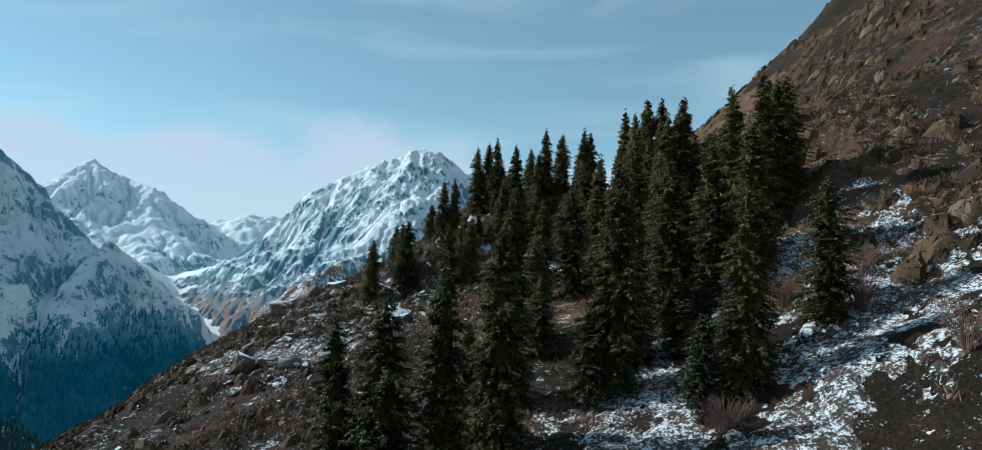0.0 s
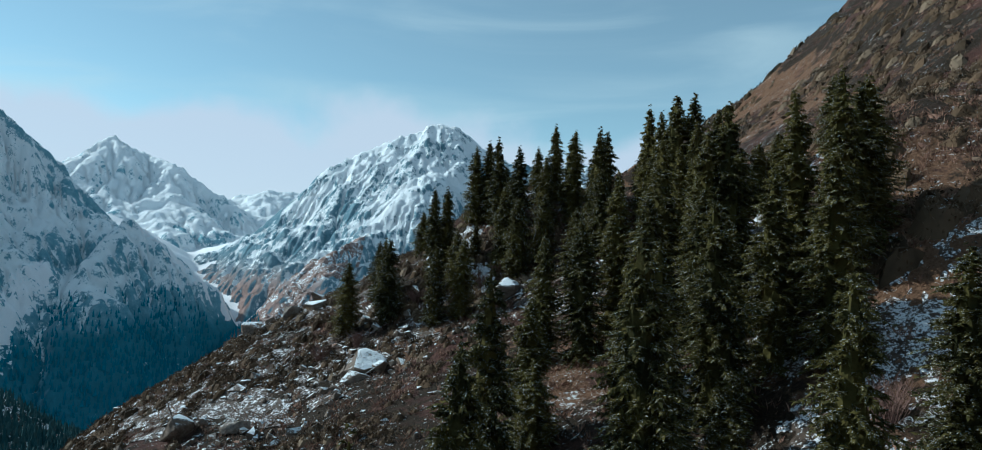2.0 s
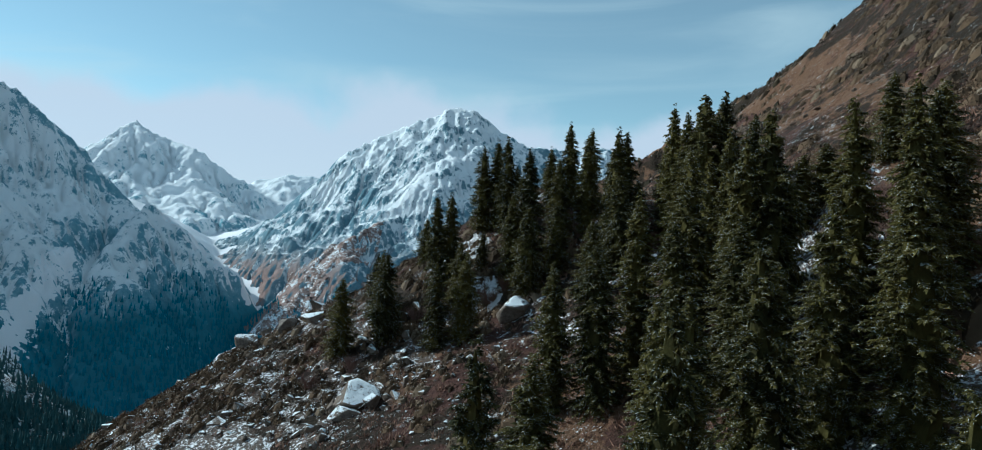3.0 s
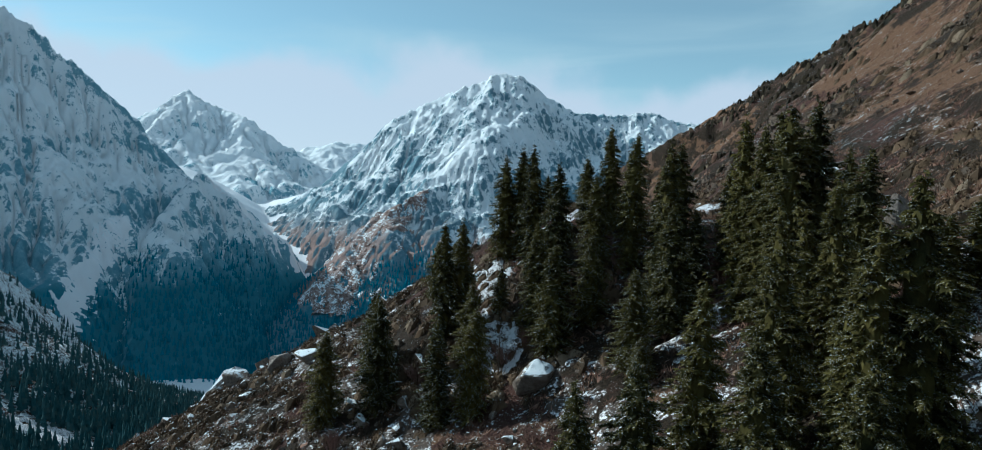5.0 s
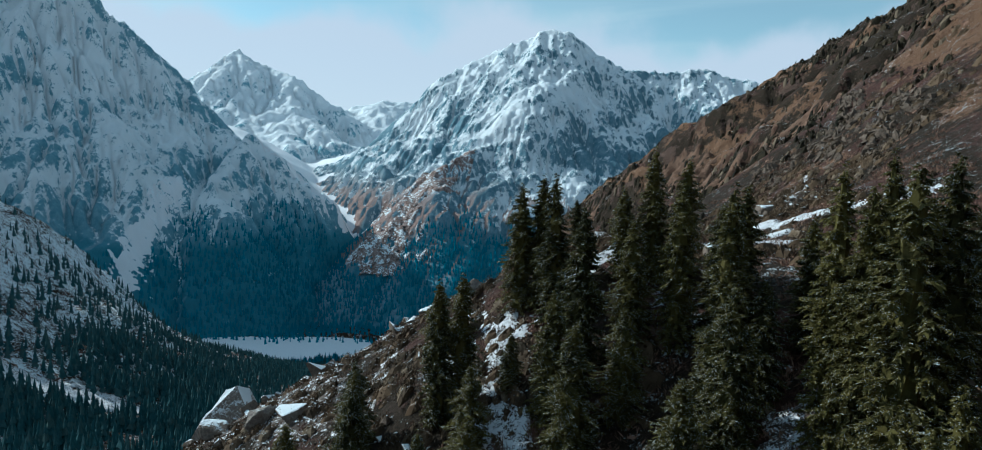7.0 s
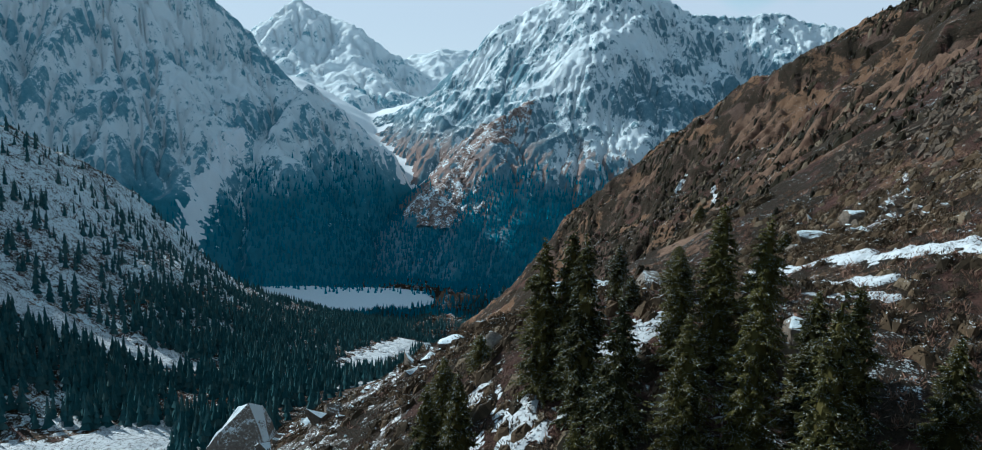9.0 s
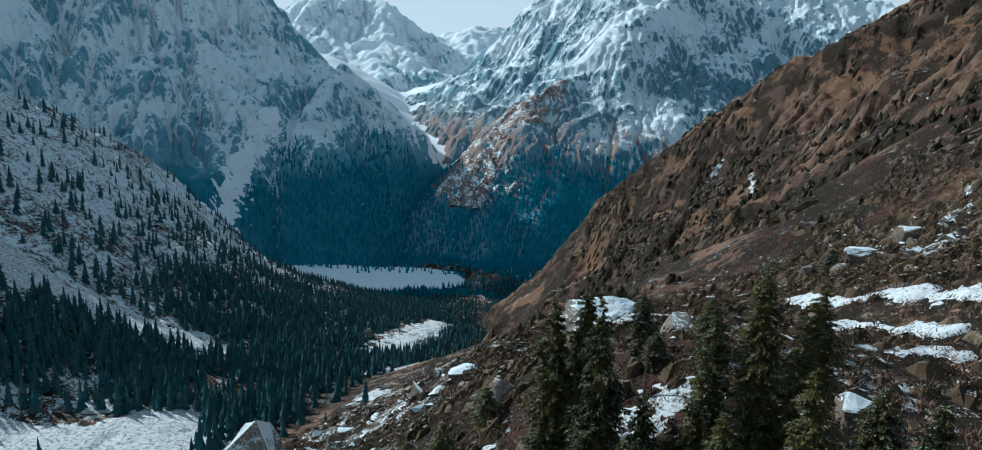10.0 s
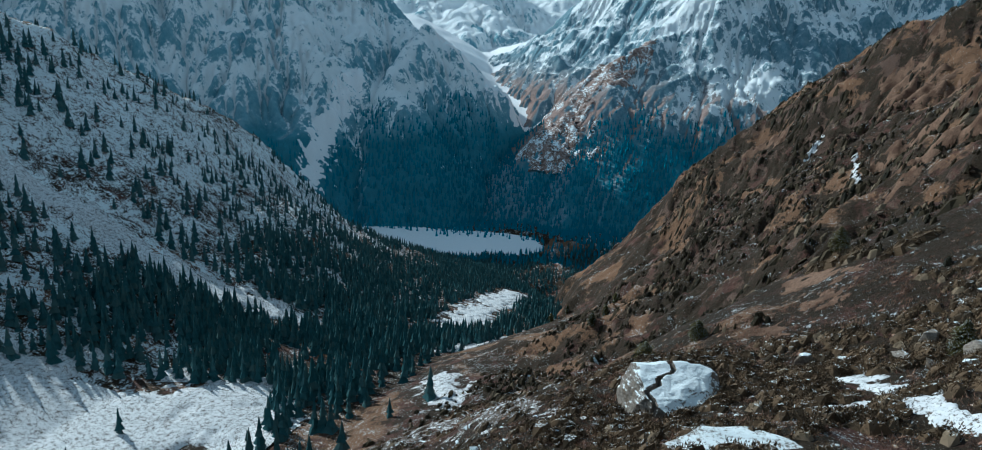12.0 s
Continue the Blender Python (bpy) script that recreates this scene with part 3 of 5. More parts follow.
def spruce_crown(seed, full, gaps):
    """Whorls of drooping boughs, each with hanging sprays of needles."""
    rng = random.Random(seed)
    verts, faces = [], []
    z = SPRUCE_HEIGHT - 0.15
    lean = [rng.uniform(-0.3, 0.3) for _ in range(2)]
    # a tree is fuller on some sides than on others
    lobes = [(rng.uniform(0, 6.28), rng.uniform(0.05, 0.16), rng.uniform(0.7, 2.2)) for _ in range(3)]
    while z > 0.6:
        t = 1 - z / SPRUCE_HEIGHT
        r = crown_radius(t, full) * rng.uniform(0.85, 1.1)
        count = max(5, int(6 + 6 * t))
        for k in range(count):
            if rng.random() < gaps:
                continue
            az = rng.uniform(0, 6.283)
            swell = 1 + sum(a * math.cos(az - p + f * z) for p, a, f in lobes)
            length = max(0.2, r * swell * rng.uniform(0.7, 1.15))
            ca, sa = math.cos(az), math.sin(az)
            droop = rng.uniform(0.1, 0.9) * (0.5 + t)
            z0 = z + rng.uniform(-0.55, 0.55)
            steps = 5 if length < 0.5 else 10 if length < 1.2 else 15
            for s in range(steps):
                f = 0.35 + 0.65 * (s + rng.random() * 0.8) / steps
                out = length * f
                h = z0 - droop * out * (1.15 - 0.35 * f)
                px, py = ca * out + lean[0] * t, sa * out + lean[1] * t
                size = (0.19 + 0.16 * min(1.0, length)) * rng.uniform(0.6, 1.35) * (1.1 - 0.3 * f)
                for side in ((-1, 1) if s < steps - 1 else (-0.3, 0.3)):
                    fan = az + side * rng.uniform(0.3, 1.3) + rng.uniform(-0.3, 0.3)
                    dx, dy = math.cos(fan), math.sin(fan)
                    w = size * rng.uniform(0.24, 0.38)
                    hang = size * rng.uniform(-0.35, 1.1)
                    roll = rng.uniform(-0.8, 0.8) * w
                    i = len(verts)
                    verts += [(px - dy * w, py + dx * w, h + roll), (px + dy * w, py - dx * w, h - roll), (px + dx * size, py + dy * size, h - hang)]
                    faces.append((i, i + 1, i + 2))
        z -= 0.2 + 0.14 * t
    # the dark heart of the crown
    rings, sides = 9, 9
    base = len(verts)
    for k in range(rings):
        t = k / (rings - 1)
        r = 0.42 * crown_radius(min(0.97, t), full)
        for j in range(sides):
            a = 6.2832 * (j + 0.5 * (k % 2)) / sides
            g = rng.uniform(0.7, 1.15)
            verts.append((r * g * math.cos(a) + lean[0] * t, r * g * math.sin(a) + lean[1] * t, SPRUCE_HEIGHT * (1 - t) * 0.97 + 0.3))
    for k in range(rings - 1):
        for j in range(sides):
            a, b = base + k * sides + j, base + k * sides + (j + 1) % sides
            faces += [(a, a + sides, b), (b, a + sides, b + sides)]
    return verts, faces


def spruce_trunk(seed):
    rng = random.Random(seed)
    verts, faces, n = [], [], 8
    rings = 9
    for k in range(rings):
        f = k / (rings - 1)
        r = 0.27 * (1 - f) ** 0.9 + 0.015 + (0.12 if k == 0 else 0)
        cx, cy = rng.uniform(-0.03, 0.03), rng.uniform(-0.03, 0.03)
        for j in range(n):
            a = 6.2832 * j / n
            verts.append((cx + r * math.cos(a), cy + r * math.sin(a), -0.9 + f * (SPRUCE_HEIGHT + 0.7)))
    for k in range(rings - 1):
        for j in range(n):
            a, b = k * n + j, k * n + (j + 1) % n
            faces.append((a, b, b + n, a + n))
    return mesh_of("trunk", verts, faces, [BARK], True)


SPRUCES = []
for n, (full, gaps) in enumerate([(2.1, 0.03), (2.35, 0.06), (1.8, 0.04), (2.5, 0.08), (2.05, 0.12), (1.7, 0.03)]):
    v, f = spruce_crown(100 + n, full, gaps)
    SPRUCES.append((spruce_trunk(200 + n), mesh_of("crown", v, f, [NEEDLES])))

TALL, MID, SMALL = ("tall dark green spruce with drooping boughs and flecks of snow", "dark green spruce with snow-dusted boughs on the slope", "small young spruce on the snowy slope")


def spruce(x, y, height, variant=None, wide=1.0):
    rng = random.Random(int(x * 37 + y * 91))
    trunk, crown = SPRUCES[rng.randrange(len(SPRUCES)) if variant is None else variant]
    root = new("spruce")
    s = height / SPRUCE_HEIGHT
    w = wide * (0.6 + 0.5 * s) * rng.uniform(0.92, 1.15)
    root.matrix_world = pose(x, y, ground_at(x, y) - 0.1, rng.uniform(-1.5, 1.5), rng.uniform(-1.5, 1.5), rng.uniform(0, 360)) @ Matrix.Diagonal((w, w, s, 1))
    child("trunk", trunk, root, "brown bark trunk")
    child("crown", crown, root)
    return tagged(root, TALL if height > 14 else MID if height > 8 else SMALL, "tree", "spruces on the spur")


# x, y, height
GROVE = [(-22.9, 136.4, 11.8), (-19.9, 146.4, 10.4), (-18.1, 141.6, 12.1), (-10.1, 145.8, 15.7), (-7.8, 147.2, 14.8), (-8.0, 131.1, 12.2), (-5.7, 140.8, 9.9),
         (-3.5, 159.5, 15.6), (-1.3, 159.4, 15.9), (0.9, 155.5, 17.0), (4.5, 147.2, 18.6), (8.9, 159.3, 11.0), (12.2, 158.9, 15.1), (15.8, 158.9, 13.9),
         (18.7, 142.8, 19.5), (25.4, 133.2, 22.4), (26.8, 131.2, 20.6), (28.7, 127.0, 21.7), (31.2, 127.8, 20.9), (23.9, 95.5, 20.6)]
GROVE += [(26.3, 95.3, 21.0), (31.7, 90.6, 18.6), (30.9, 63.6, 13.2), (12.1, 66.0, 21.2), (2.4, 171.2, 6.4), (3.9, 169.1, 3.4), (8.6, 170.7, 6.2), (14.7, 149.0, 16.4),
          (19.6, 153.2, 11.5), (20.6, 145.4, 17.3), (-13.0, 170.7, 4.3), (-14.0, 160.9, 8.8), (18.0, 59.4, 7.7), (25.6, 81.0, 16.7), (28.1, 86.9, 8.8),
          (21.8, 59.5, 17.2), (28.9, 76.5, 16.9), (42.5, 106.4, 9.2), (-10.0, 48.0, 19.2), (-6.7, 47.2, 19.2), (-3.3, 50.6, 20.4), (-1.6, 61.9, 11.8)]
GROVE += [(15.6, 102.4, 18.6), (21.4, 105.5, 18.4), (24.5, 110.1, 15.0), (26.3, 108.4, 17.1), (14.4, 127.0, 5.0), (30.4, 135.8, 21.0), (1.2, 58.0, 20.0), (32.9, 84.0, 20.5), (38.5, 89.8, 14.5), (35.5, 86.5, 17.0)]
GROVE += [(2.3, 69.2, 20.3), (7.5, 101.1, 14.6), (11.6, 100.0, 15.3), (13.5, 130.7, 11.0), (9.2, 142.0, 11.2), (9.7, 149.6, 13.4), (18.5, 97.2, 16.0), (24.6, 99.5, 14.5),
          (20.3, 77.7, 18.0), (16.1, 81.1, 15.0), (23.5, 84.9, 12.3), (14.9, 85.6, 13.4), (13.6, 73.1, 15.2), (5.3, 84.0, 13.1), (22.0, 91.0, 15.0), (28.8, 99.0, 13.0)]
GROVE += [(2.2, 142.4, 14.1), (-2.6, 148.4, 6.3), (21.6, 140.8, 11.2), (27.0, 145.7, 13.1), (5.0, 138.0, 13.3), (16.7, 138.7, 9.9), (28.2, 135.5, 9.1), (36.8, 138.2, 9.2), (39.8, 141.9, 12.6), (18.2, 135.3, 14.5), (29.8, 112.5, 15.2),
          (36.5, 107.5, 6.2), (33.5, 106.5, 8.0), (-16.3, 136.5, 13.4), (-3.9, 131.2, 12.4), (9.5, 65.3, 8.6), (14.6, 70.9, 12.0), (5.8, 79.5, 9.1), (18.8, 70.0, 8.7), (19.0, 149.4, 10.7)]
for x, y, h in GROVE:
    spruce(x, y, h)
# lone trees on the slope beyond the spur
for x, y, h in ((-12.3, 274.3, 4.5), (-21.4, 264.5, 4.0), (14.0, 311.0, 6.5), (28.7, 240.3, 6.0), (-99.0, 500.0, 9.0), (-107.0, 559.5, 8.5), (-127.5, 668.0, 9.0), (-223.0, 838.0, 11.0), (-239.0, 830.0, 10.0), (-250.0, 801.0, 11.0)):
    spruce(x, y, h, wide=1.25)


# ---- woods far off ----
def far_spruces(name, label, spots, tiers, sides, material, seed):
    """Many small ragged spruces in one mesh."""
    rng = np.random.RandomState(seed)
    n = len(spots)
    base, tris = [], []
    for k in range(tiers):
        lo, hi = 0.04 + 0.86 * k / tiers, min(1.0, 0.04 + 0.86 * (k + 1.55) / tiers)
        r = 0.21 * (1 - k / (tiers + 0.35))
        i = len(base)
        base.append((0, 0, hi))
        for j in range(sides):
            a = 6.2832 * (j + 0.5 * k) / sides
            base.append((r * math.cos(a) * (1.15 if j % 2 else 0.75), r * math.sin(a) * (1.15 if j % 2 else 0.75), lo - (0.03 if j % 2 else 0)))
        tris += [(i, i + 1 + j, i + 1 + (j + 1) % sides) for j in range(sides)]
    base, tris = np.array(base), np.array(tris)
    turn, h = rng.uniform(0, 6.28, n), spots[:, 3]
    w = h * rng.uniform(0.75, 1.15, n)
    c, s = np.cos(turn), np.sin(turn)
    jag = rng.uniform(0.8, 1.2, (n, len(base)))
    x = spots[:, :1] + w[:, None] * jag * (c[:, None] * base[:, 0] - s[:, None] * base[:, 1])
    y = spots[:, 1:2] + w[:, None] * jag * (s[:, None] * base[:, 0] + c[:, None] * base[:, 1])
    z = spots[:, 2:3] + h[:, None] * base[:, 2] - 0.4
    verts = np.stack([x, y, z], -1).reshape(-1, 3)
    faces = (tris[None] + (np.arange(n) * len(base))[:, None, None]).reshape(-1, 3)
    ob = new(name, mesh_of(name, verts, faces, [material]))
    return tagged(ob, label, "forest", kind="stuff")


def scatter(x0, x1, y0, y1, step, seed):
    rng = np.random.RandomState(seed)
    X, Y = np.meshgrid(np.arange(x0, x1, step), np.arange(y0, y1, step))
    return (X + rng.uniform(-0.5, 0.5, X.shape) * step * 1.3).ravel(), (Y + rng.uniform(-0.5, 0.5, X.shape) * step * 1.3).ravel(), rng.uniform(0, 1, X.size)


def off_line(x, y, pts):
    """Distance to a line of points on the plan."""
    d = np.full(x.shape, 1e9)
    for (x0, y0), (x1, y1) in zip(pts, pts[1:]):
        dx, dy = x1 - x0, y1 - y0
        t = np.clip(((x - x0) * dx + (y - y0) * dy) / (dx * dx + dy * dy), 0, 1)
        d = np.minimum(d, np.hypot(x - x0 - t * dx, y - y0 - t * dy))
    return d


CHUTE = ((-640, 395), (-536, 477), (-489, 494), (-439, 509), (-400, 536), (-365, 556))
GLADE = ((-272, 680), (-292, 715), (-312, 790), (-332, 880), (-352, 985))


def valley_density(x, y):
    u = x - np.interp(y, AXIS[:, 0], AXIS[:, 1])
    # thick on the floor and low on the left side, thinning upwards
    low = smooth(-250, -110, u + 0.12 * np.maximum(0, y - 600)) * smooth(75, 40, u - 4 * np.maximum(0, y - 1150)) + 0.2 * smooth(-640, -300, u) * (u < -60)
    low = low * (0.7 + 0.7 * fbm(x, y, 60, 3, 0.5, 15))
    low = np.where(off_line(x, y, CHUTE) < 22 + 5 * fbm(x, y, 25, 2, 0.5, 3), 0, low)
    low = np.where(off_line(x, y, GLADE) < 30 + 12 * fbm(x, y, 40, 2, 0.5, 4), 0, low)
    # the open stony field
    edge = np.interp(x, (-480, -387, -340, -280, -230), (290, 338, 388, 424, 378))
    low = np.where((y < edge + 6 * fbm(x, y, 30, 2, 0.5, 8)) & (x < -235), 0.004, low)
    low = np.where((x > -236) & (y < 420), 0.25 * smooth(-150, -230, x), low)
    # none on the frozen lake
    lake = on_lake(x, y, 1.1)
    return np.where(lake, 0, low)


x, y, r = scatter(-950, -150, 300, 1560, 6.0, 11)
keep = r < valley_density(x, y)
x, y = x[keep], y[keep]
VALLEY = np.stack([x, y, ground_height(x, y), np.random.RandomState(5).uniform(11, 23, len(x)) * np.interp(y, (550, 900), (1.0, 0.68))], 1)
near_side = VALLEY[:, 1] < 640
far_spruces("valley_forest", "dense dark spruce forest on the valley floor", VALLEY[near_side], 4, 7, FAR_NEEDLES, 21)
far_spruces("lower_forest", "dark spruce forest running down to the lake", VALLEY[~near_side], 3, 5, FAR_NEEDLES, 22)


# woods on the feet of the mountains
def foot_height(x, y):
    return np.maximum(np.maximum(on_mountain("mountain_left", x, y), on_mountain("mountain_center", x, y)), ground_height(x, y))


x, y, r = scatter(-1500, 250, 1380, 2250, 9, 31)
z = foot_height(x, y)
line = np.interp(x, (-1350, -1050, -700), (-230, -165, -140)) + 45 * fbm(x, y, 160, 3, 0.55, 33)
line = line - 110 * smooth(1960, 2150, y) * smooth(-700, -800, x)
MOUNTAIN_CHUTE = ((-1190, 1800), (-1177, 1719), (-1168, 1640), (-1153, 1574), (-1133, 1518), (-1104, 1465), (-1085, 1430))
SUNNY_SPUR = ((-540, 2235), (-597, 2164), (-632, 2085), (-683, 1964))
slope_x = foot_height(x + 12, y) - z
thick = smooth(line + 60, line - 50, z) * (1.1 + 0.7 * fbm(x, y, 70, 3, 0.5, 35))
thick = np.where((off_line(x, y, SUNNY_SPUR) < 85) & (z > -290), thick * 0.06, thick)        # bare sunny spur
lake = on_lake(x, y, 1.1)
shore = lake & (y > 1545 + 0.3 * (x + 775) + 25 * fbm(x, y, 70, 3, 0.6, 43)) & (r < 0.35)
keep = ((r < thick) & (off_line(x, y, MOUNTAIN_CHUTE) > 30) & (~lake | (z > -380)) & (z > -397.5)) | shore
z = np.where(shore, np.maximum(z, -394.5), z)
FOOT = np.stack([x[keep], y[keep], z[keep], np.random.RandomState(7).uniform(11, 20, keep.sum())], 1)
far_spruces("mountain_forest", "dark spruce forest in shade at the foot of the mountains", FOOT, 2, 5, HAZY_NEEDLES, 23)


# ---- rocks ----
def rock_material(name, snow_at, tone=1.0, warm=1.0):
    m = Nodes(name)
    up = m.part_of(m.geo.outputs["Normal"], 2)
    a, b, c = m.noise(0.5, 6, 0.65), m.noise(2.2, 7, 0.75), m.noise(14.0, 4, 0.7)
    col = m.mix(m.ramp(b, 0.3, 0.7), (0.15 * tone, 0.125 * tone / warm, 0.108 * tone / warm**2), (0.37 * tone, 0.315 * tone / warm, 0.265 * tone / warm**2))
    col = m.mix(m.ramp(a, 0.5, 0.66), col, (0.2 * tone, 0.15 * tone, 0.11 * tone))
    col = m.mix(m.ramp(c, 0.55, 0.75, 0, 0.6), col, (0.07, 0.065, 0.055))
    snow = m.ramp(m.math("MULTIPLY_ADD", b, 0.9, m.math("MULTIPLY_ADD", a, 0.5, up)), snow_at, snow_at + 0.12)
    m.bump(m.math("MULTIPLY_ADD", c, 0.3, b), 0.8, 0.3)
    return m.done(m.mix(snow, col, SNOW), 0.88)


ROCK, BARE_ROCK = rock_material("rock", 1.4, 0.74, 1.08), rock_material("bare_rock", 1.66)
CLIFF_ROCK, SNOWY_ROCK = rock_material("cliff_rock", 2.2, 0.55, 1.15), rock_material("snowy_rock_face", 0.98, 1.0)
CAPPED_ROCK = rock_material("snow_capped_rock", 1.2, 0.9)
PALE_CLIFF = rock_material("pale_cliff", 1.9, 0.55, 1.15)


def rock_mesh(seed, corners=16, detail=3, rough=0.05):
    """An angular block: the hull of a few corners, its faces then broken up."""
    rng = random.Random(seed)
    bm = bmesh.new()
    for _ in range(corners):
        p = Vector((rng.gauss(0, 1), rng.gauss(0, 1), rng.gauss(0, 0.9))).normalized() * rng.uniform(0.8, 1.12)
        bm.verts.new(p)
    hull = bmesh.ops.convex_hull(bm, input=bm.verts)
    loose = {v for v in hull["geom_interior"] + hull["geom_unused"] if isinstance(v, bmesh.types.BMVert)}
    bmesh.ops.delete(bm, geom=list(loose), context="VERTS")
    bmesh.ops.triangulate(bm, faces=bm.faces)
    if detail > 2:
        bmesh.ops.bevel(bm, geom=bm.edges[:], offset=0.05, segments=1, affect="EDGES")
        bmesh.ops.subdivide_edges(bm, edges=bm.edges[:], cuts=detail, use_grid_fill=True)
        bmesh.ops.triangulate(bm, faces=bm.faces)
        off = Vector((rng.uniform(0, 50), rng.uniform(0, 50), rng.uniform(0, 50)))
        for v in bm.verts:
            v.co += v.co.normalized() * (noise.fractal(v.co * 2.2 + off, 0.8, 2.1, 5) * rough)
    bmesh.ops.recalc_face_normals(bm, faces=bm.faces)
    mesh = bpy.data.meshes.new("rock")
    bm.to_mesh(mesh)
    bm.free()
    return mesh


def stone_mesh(seed):
    """A broken slab with few faces."""
    rng = random.Random(seed)
    bm = bmesh.new()
    for _ in range(12):
        p = Vector((rng.gauss(0, 1), rng.gauss(0, 1), rng.gauss(0, 1))).normalized()
        bm.verts.new((p.x * rng.uniform(0.75, 1.15), p.y * rng.uniform(0.65, 1.0), p.z * rng.uniform(0.7, 1.05)))
    hull = bmesh.ops.convex_hull(bm, input=bm.verts)
    loose = {v for v in hull["geom_interior"] + hull["geom_unused"] if isinstance(v, bmesh.types.BMVert)}
    bmesh.ops.delete(bm, geom=list(loose), context="VERTS")
    bmesh.ops.triangulate(bm, faces=bm.faces)
    bmesh.ops.recalc_face_normals(bm, faces=bm.faces)
    mesh = bpy.data.meshes.new("stone")
    bm.to_mesh(mesh)
    bm.free()
    return mesh


def boulder(name, label, x, y, size, turn, material=ROCK, seed=1, sink=0.35, lean=(0, 0), cuts=9, detail=4, dz=0.0):
    mesh = rock_mesh(seed, cuts + 6, detail)
    mesh.name = name
    mesh.materials.append(material)
    ob = new(name, mesh)
    ob.matrix_world = pose(x, y, ground_at(x, y) + size[2] * (1 - 2 * sink) + dz, lean[0], lean[1], turn) @ Matrix.Diagonal((*size, 1))
    return tagged(ob, label, "rock", "boulders on the spur")


def cracked_boulder(x, y, size, turn):
    """A block as big as a house, split by a jagged crack."""
    rng = random.Random(5)
    bm = bmesh.new()
    bmesh.ops.create_icosphere(bm, subdivisions=6, radius=1.0)
    planes = [(Vector(n).normalized(), d) for n, d in (((0.08, -0.5, 0.8), 0.46), ((0.3, -0.75, 0.7), 0.55), ((-1, -0.45, 0.25), 0.6), ((-0.5, -1, -0.1), 0.66), ((1, -0.1, 0.2), 0.78), ((0, 1, 0.2), 0.7), ((-0.6, 0.8, 0.3), 0.75), ((0.7, -0.5, 0.6), 0.7), ((-0.2, 0.5, 0.8), 0.72))]
    for v in bm.verts:
        for n, d in planes:
            over = v.co.dot(n) - d
            if over > 0:
                v.co -= n * over * 0.95
        v.co += v.co.normalized() * (noise.fractal(v.co * 2.0 + Vector((7, 3, 1)), 0.9, 2.1, 6) * 0.075)
        line = -0.12 + 0.12 * math.sin(v.co.y * 5 + 0.6) + 0.05 * math.sin(v.co.y * 17) + 0.1 * v.co.y
        gap = abs(v.co.x - line)
        if gap < 0.04 and v.co.z > -0.45:
            v.co.z -= 0.3 * (1 - gap / 0.04)
            v.co.y += 0.1 * (1 - gap / 0.04)
    mesh = bpy.data.meshes.new("cracked_boulder")
    bm.to_mesh(mesh)
    bm.free()
    mesh.materials.append(CAPPED_ROCK)
    ob = new("cracked_boulder", mesh)
    ob.matrix_world = pose(x, y, ground_at(x, y) + size[2] * 0.25, 0, 0, turn) @ Matrix.Diagonal((*size, 1))
    return tagged(ob, "huge pale boulder with a dark jagged crack and a snowy top", "rock", "boulders on the spur")


def pointed_rock(x, y, size, turn):
    """A tall slab that rises to a point over one steep side."""
    bm = bmesh.new()
    for p in ((-1.25, -0.7, -0.6), (1.0, -0.75, -0.6), (1.0, 0.7, -0.6), (-1.2, 0.7, -0.6), (-0.55, -0.5, 0.42), (-0.45, 0.5, 0.4), (0.8, -0.5, 0.15), (0.75, 0.5, 0.25), (0.2, -0.08, 1.0), (0.42, 0.1, 0.93), (-0.05, 0.05, 0.9)):
        bm.verts.new(p)
    bmesh.ops.convex_hull(bm, input=bm.verts)
    bmesh.ops.triangulate(bm, faces=bm.faces)
    bmesh.ops.subdivide_edges(bm, edges=bm.edges[:], cuts=7, use_grid_fill=True)
    bmesh.ops.triangulate(bm, faces=bm.faces)
    for v in bm.verts:
        v.co += v.co.normalized() * (noise.fractal(v.co * 2.6 + Vector((4, 9, 2)), 0.8, 2.1, 5) * 0.035)
    bmesh.ops.recalc_face_normals(bm, faces=bm.faces)
    mesh = bpy.data.meshes.new("boulder")
    bm.to_mesh(mesh)
    bm.free()
    mesh.materials.append(SNOWY_ROCK)
    ob = new("boulder", mesh)
    ob.matrix_world = pose(x, y, ground_at(x, y) + 0.15 * size[2], 0, 0, turn) @ Matrix.Diagonal((*size, 1))
    return tagged(ob, "pointed pale rock with a snow-covered face at the spur's edge", "rock", "boulders on the spur")


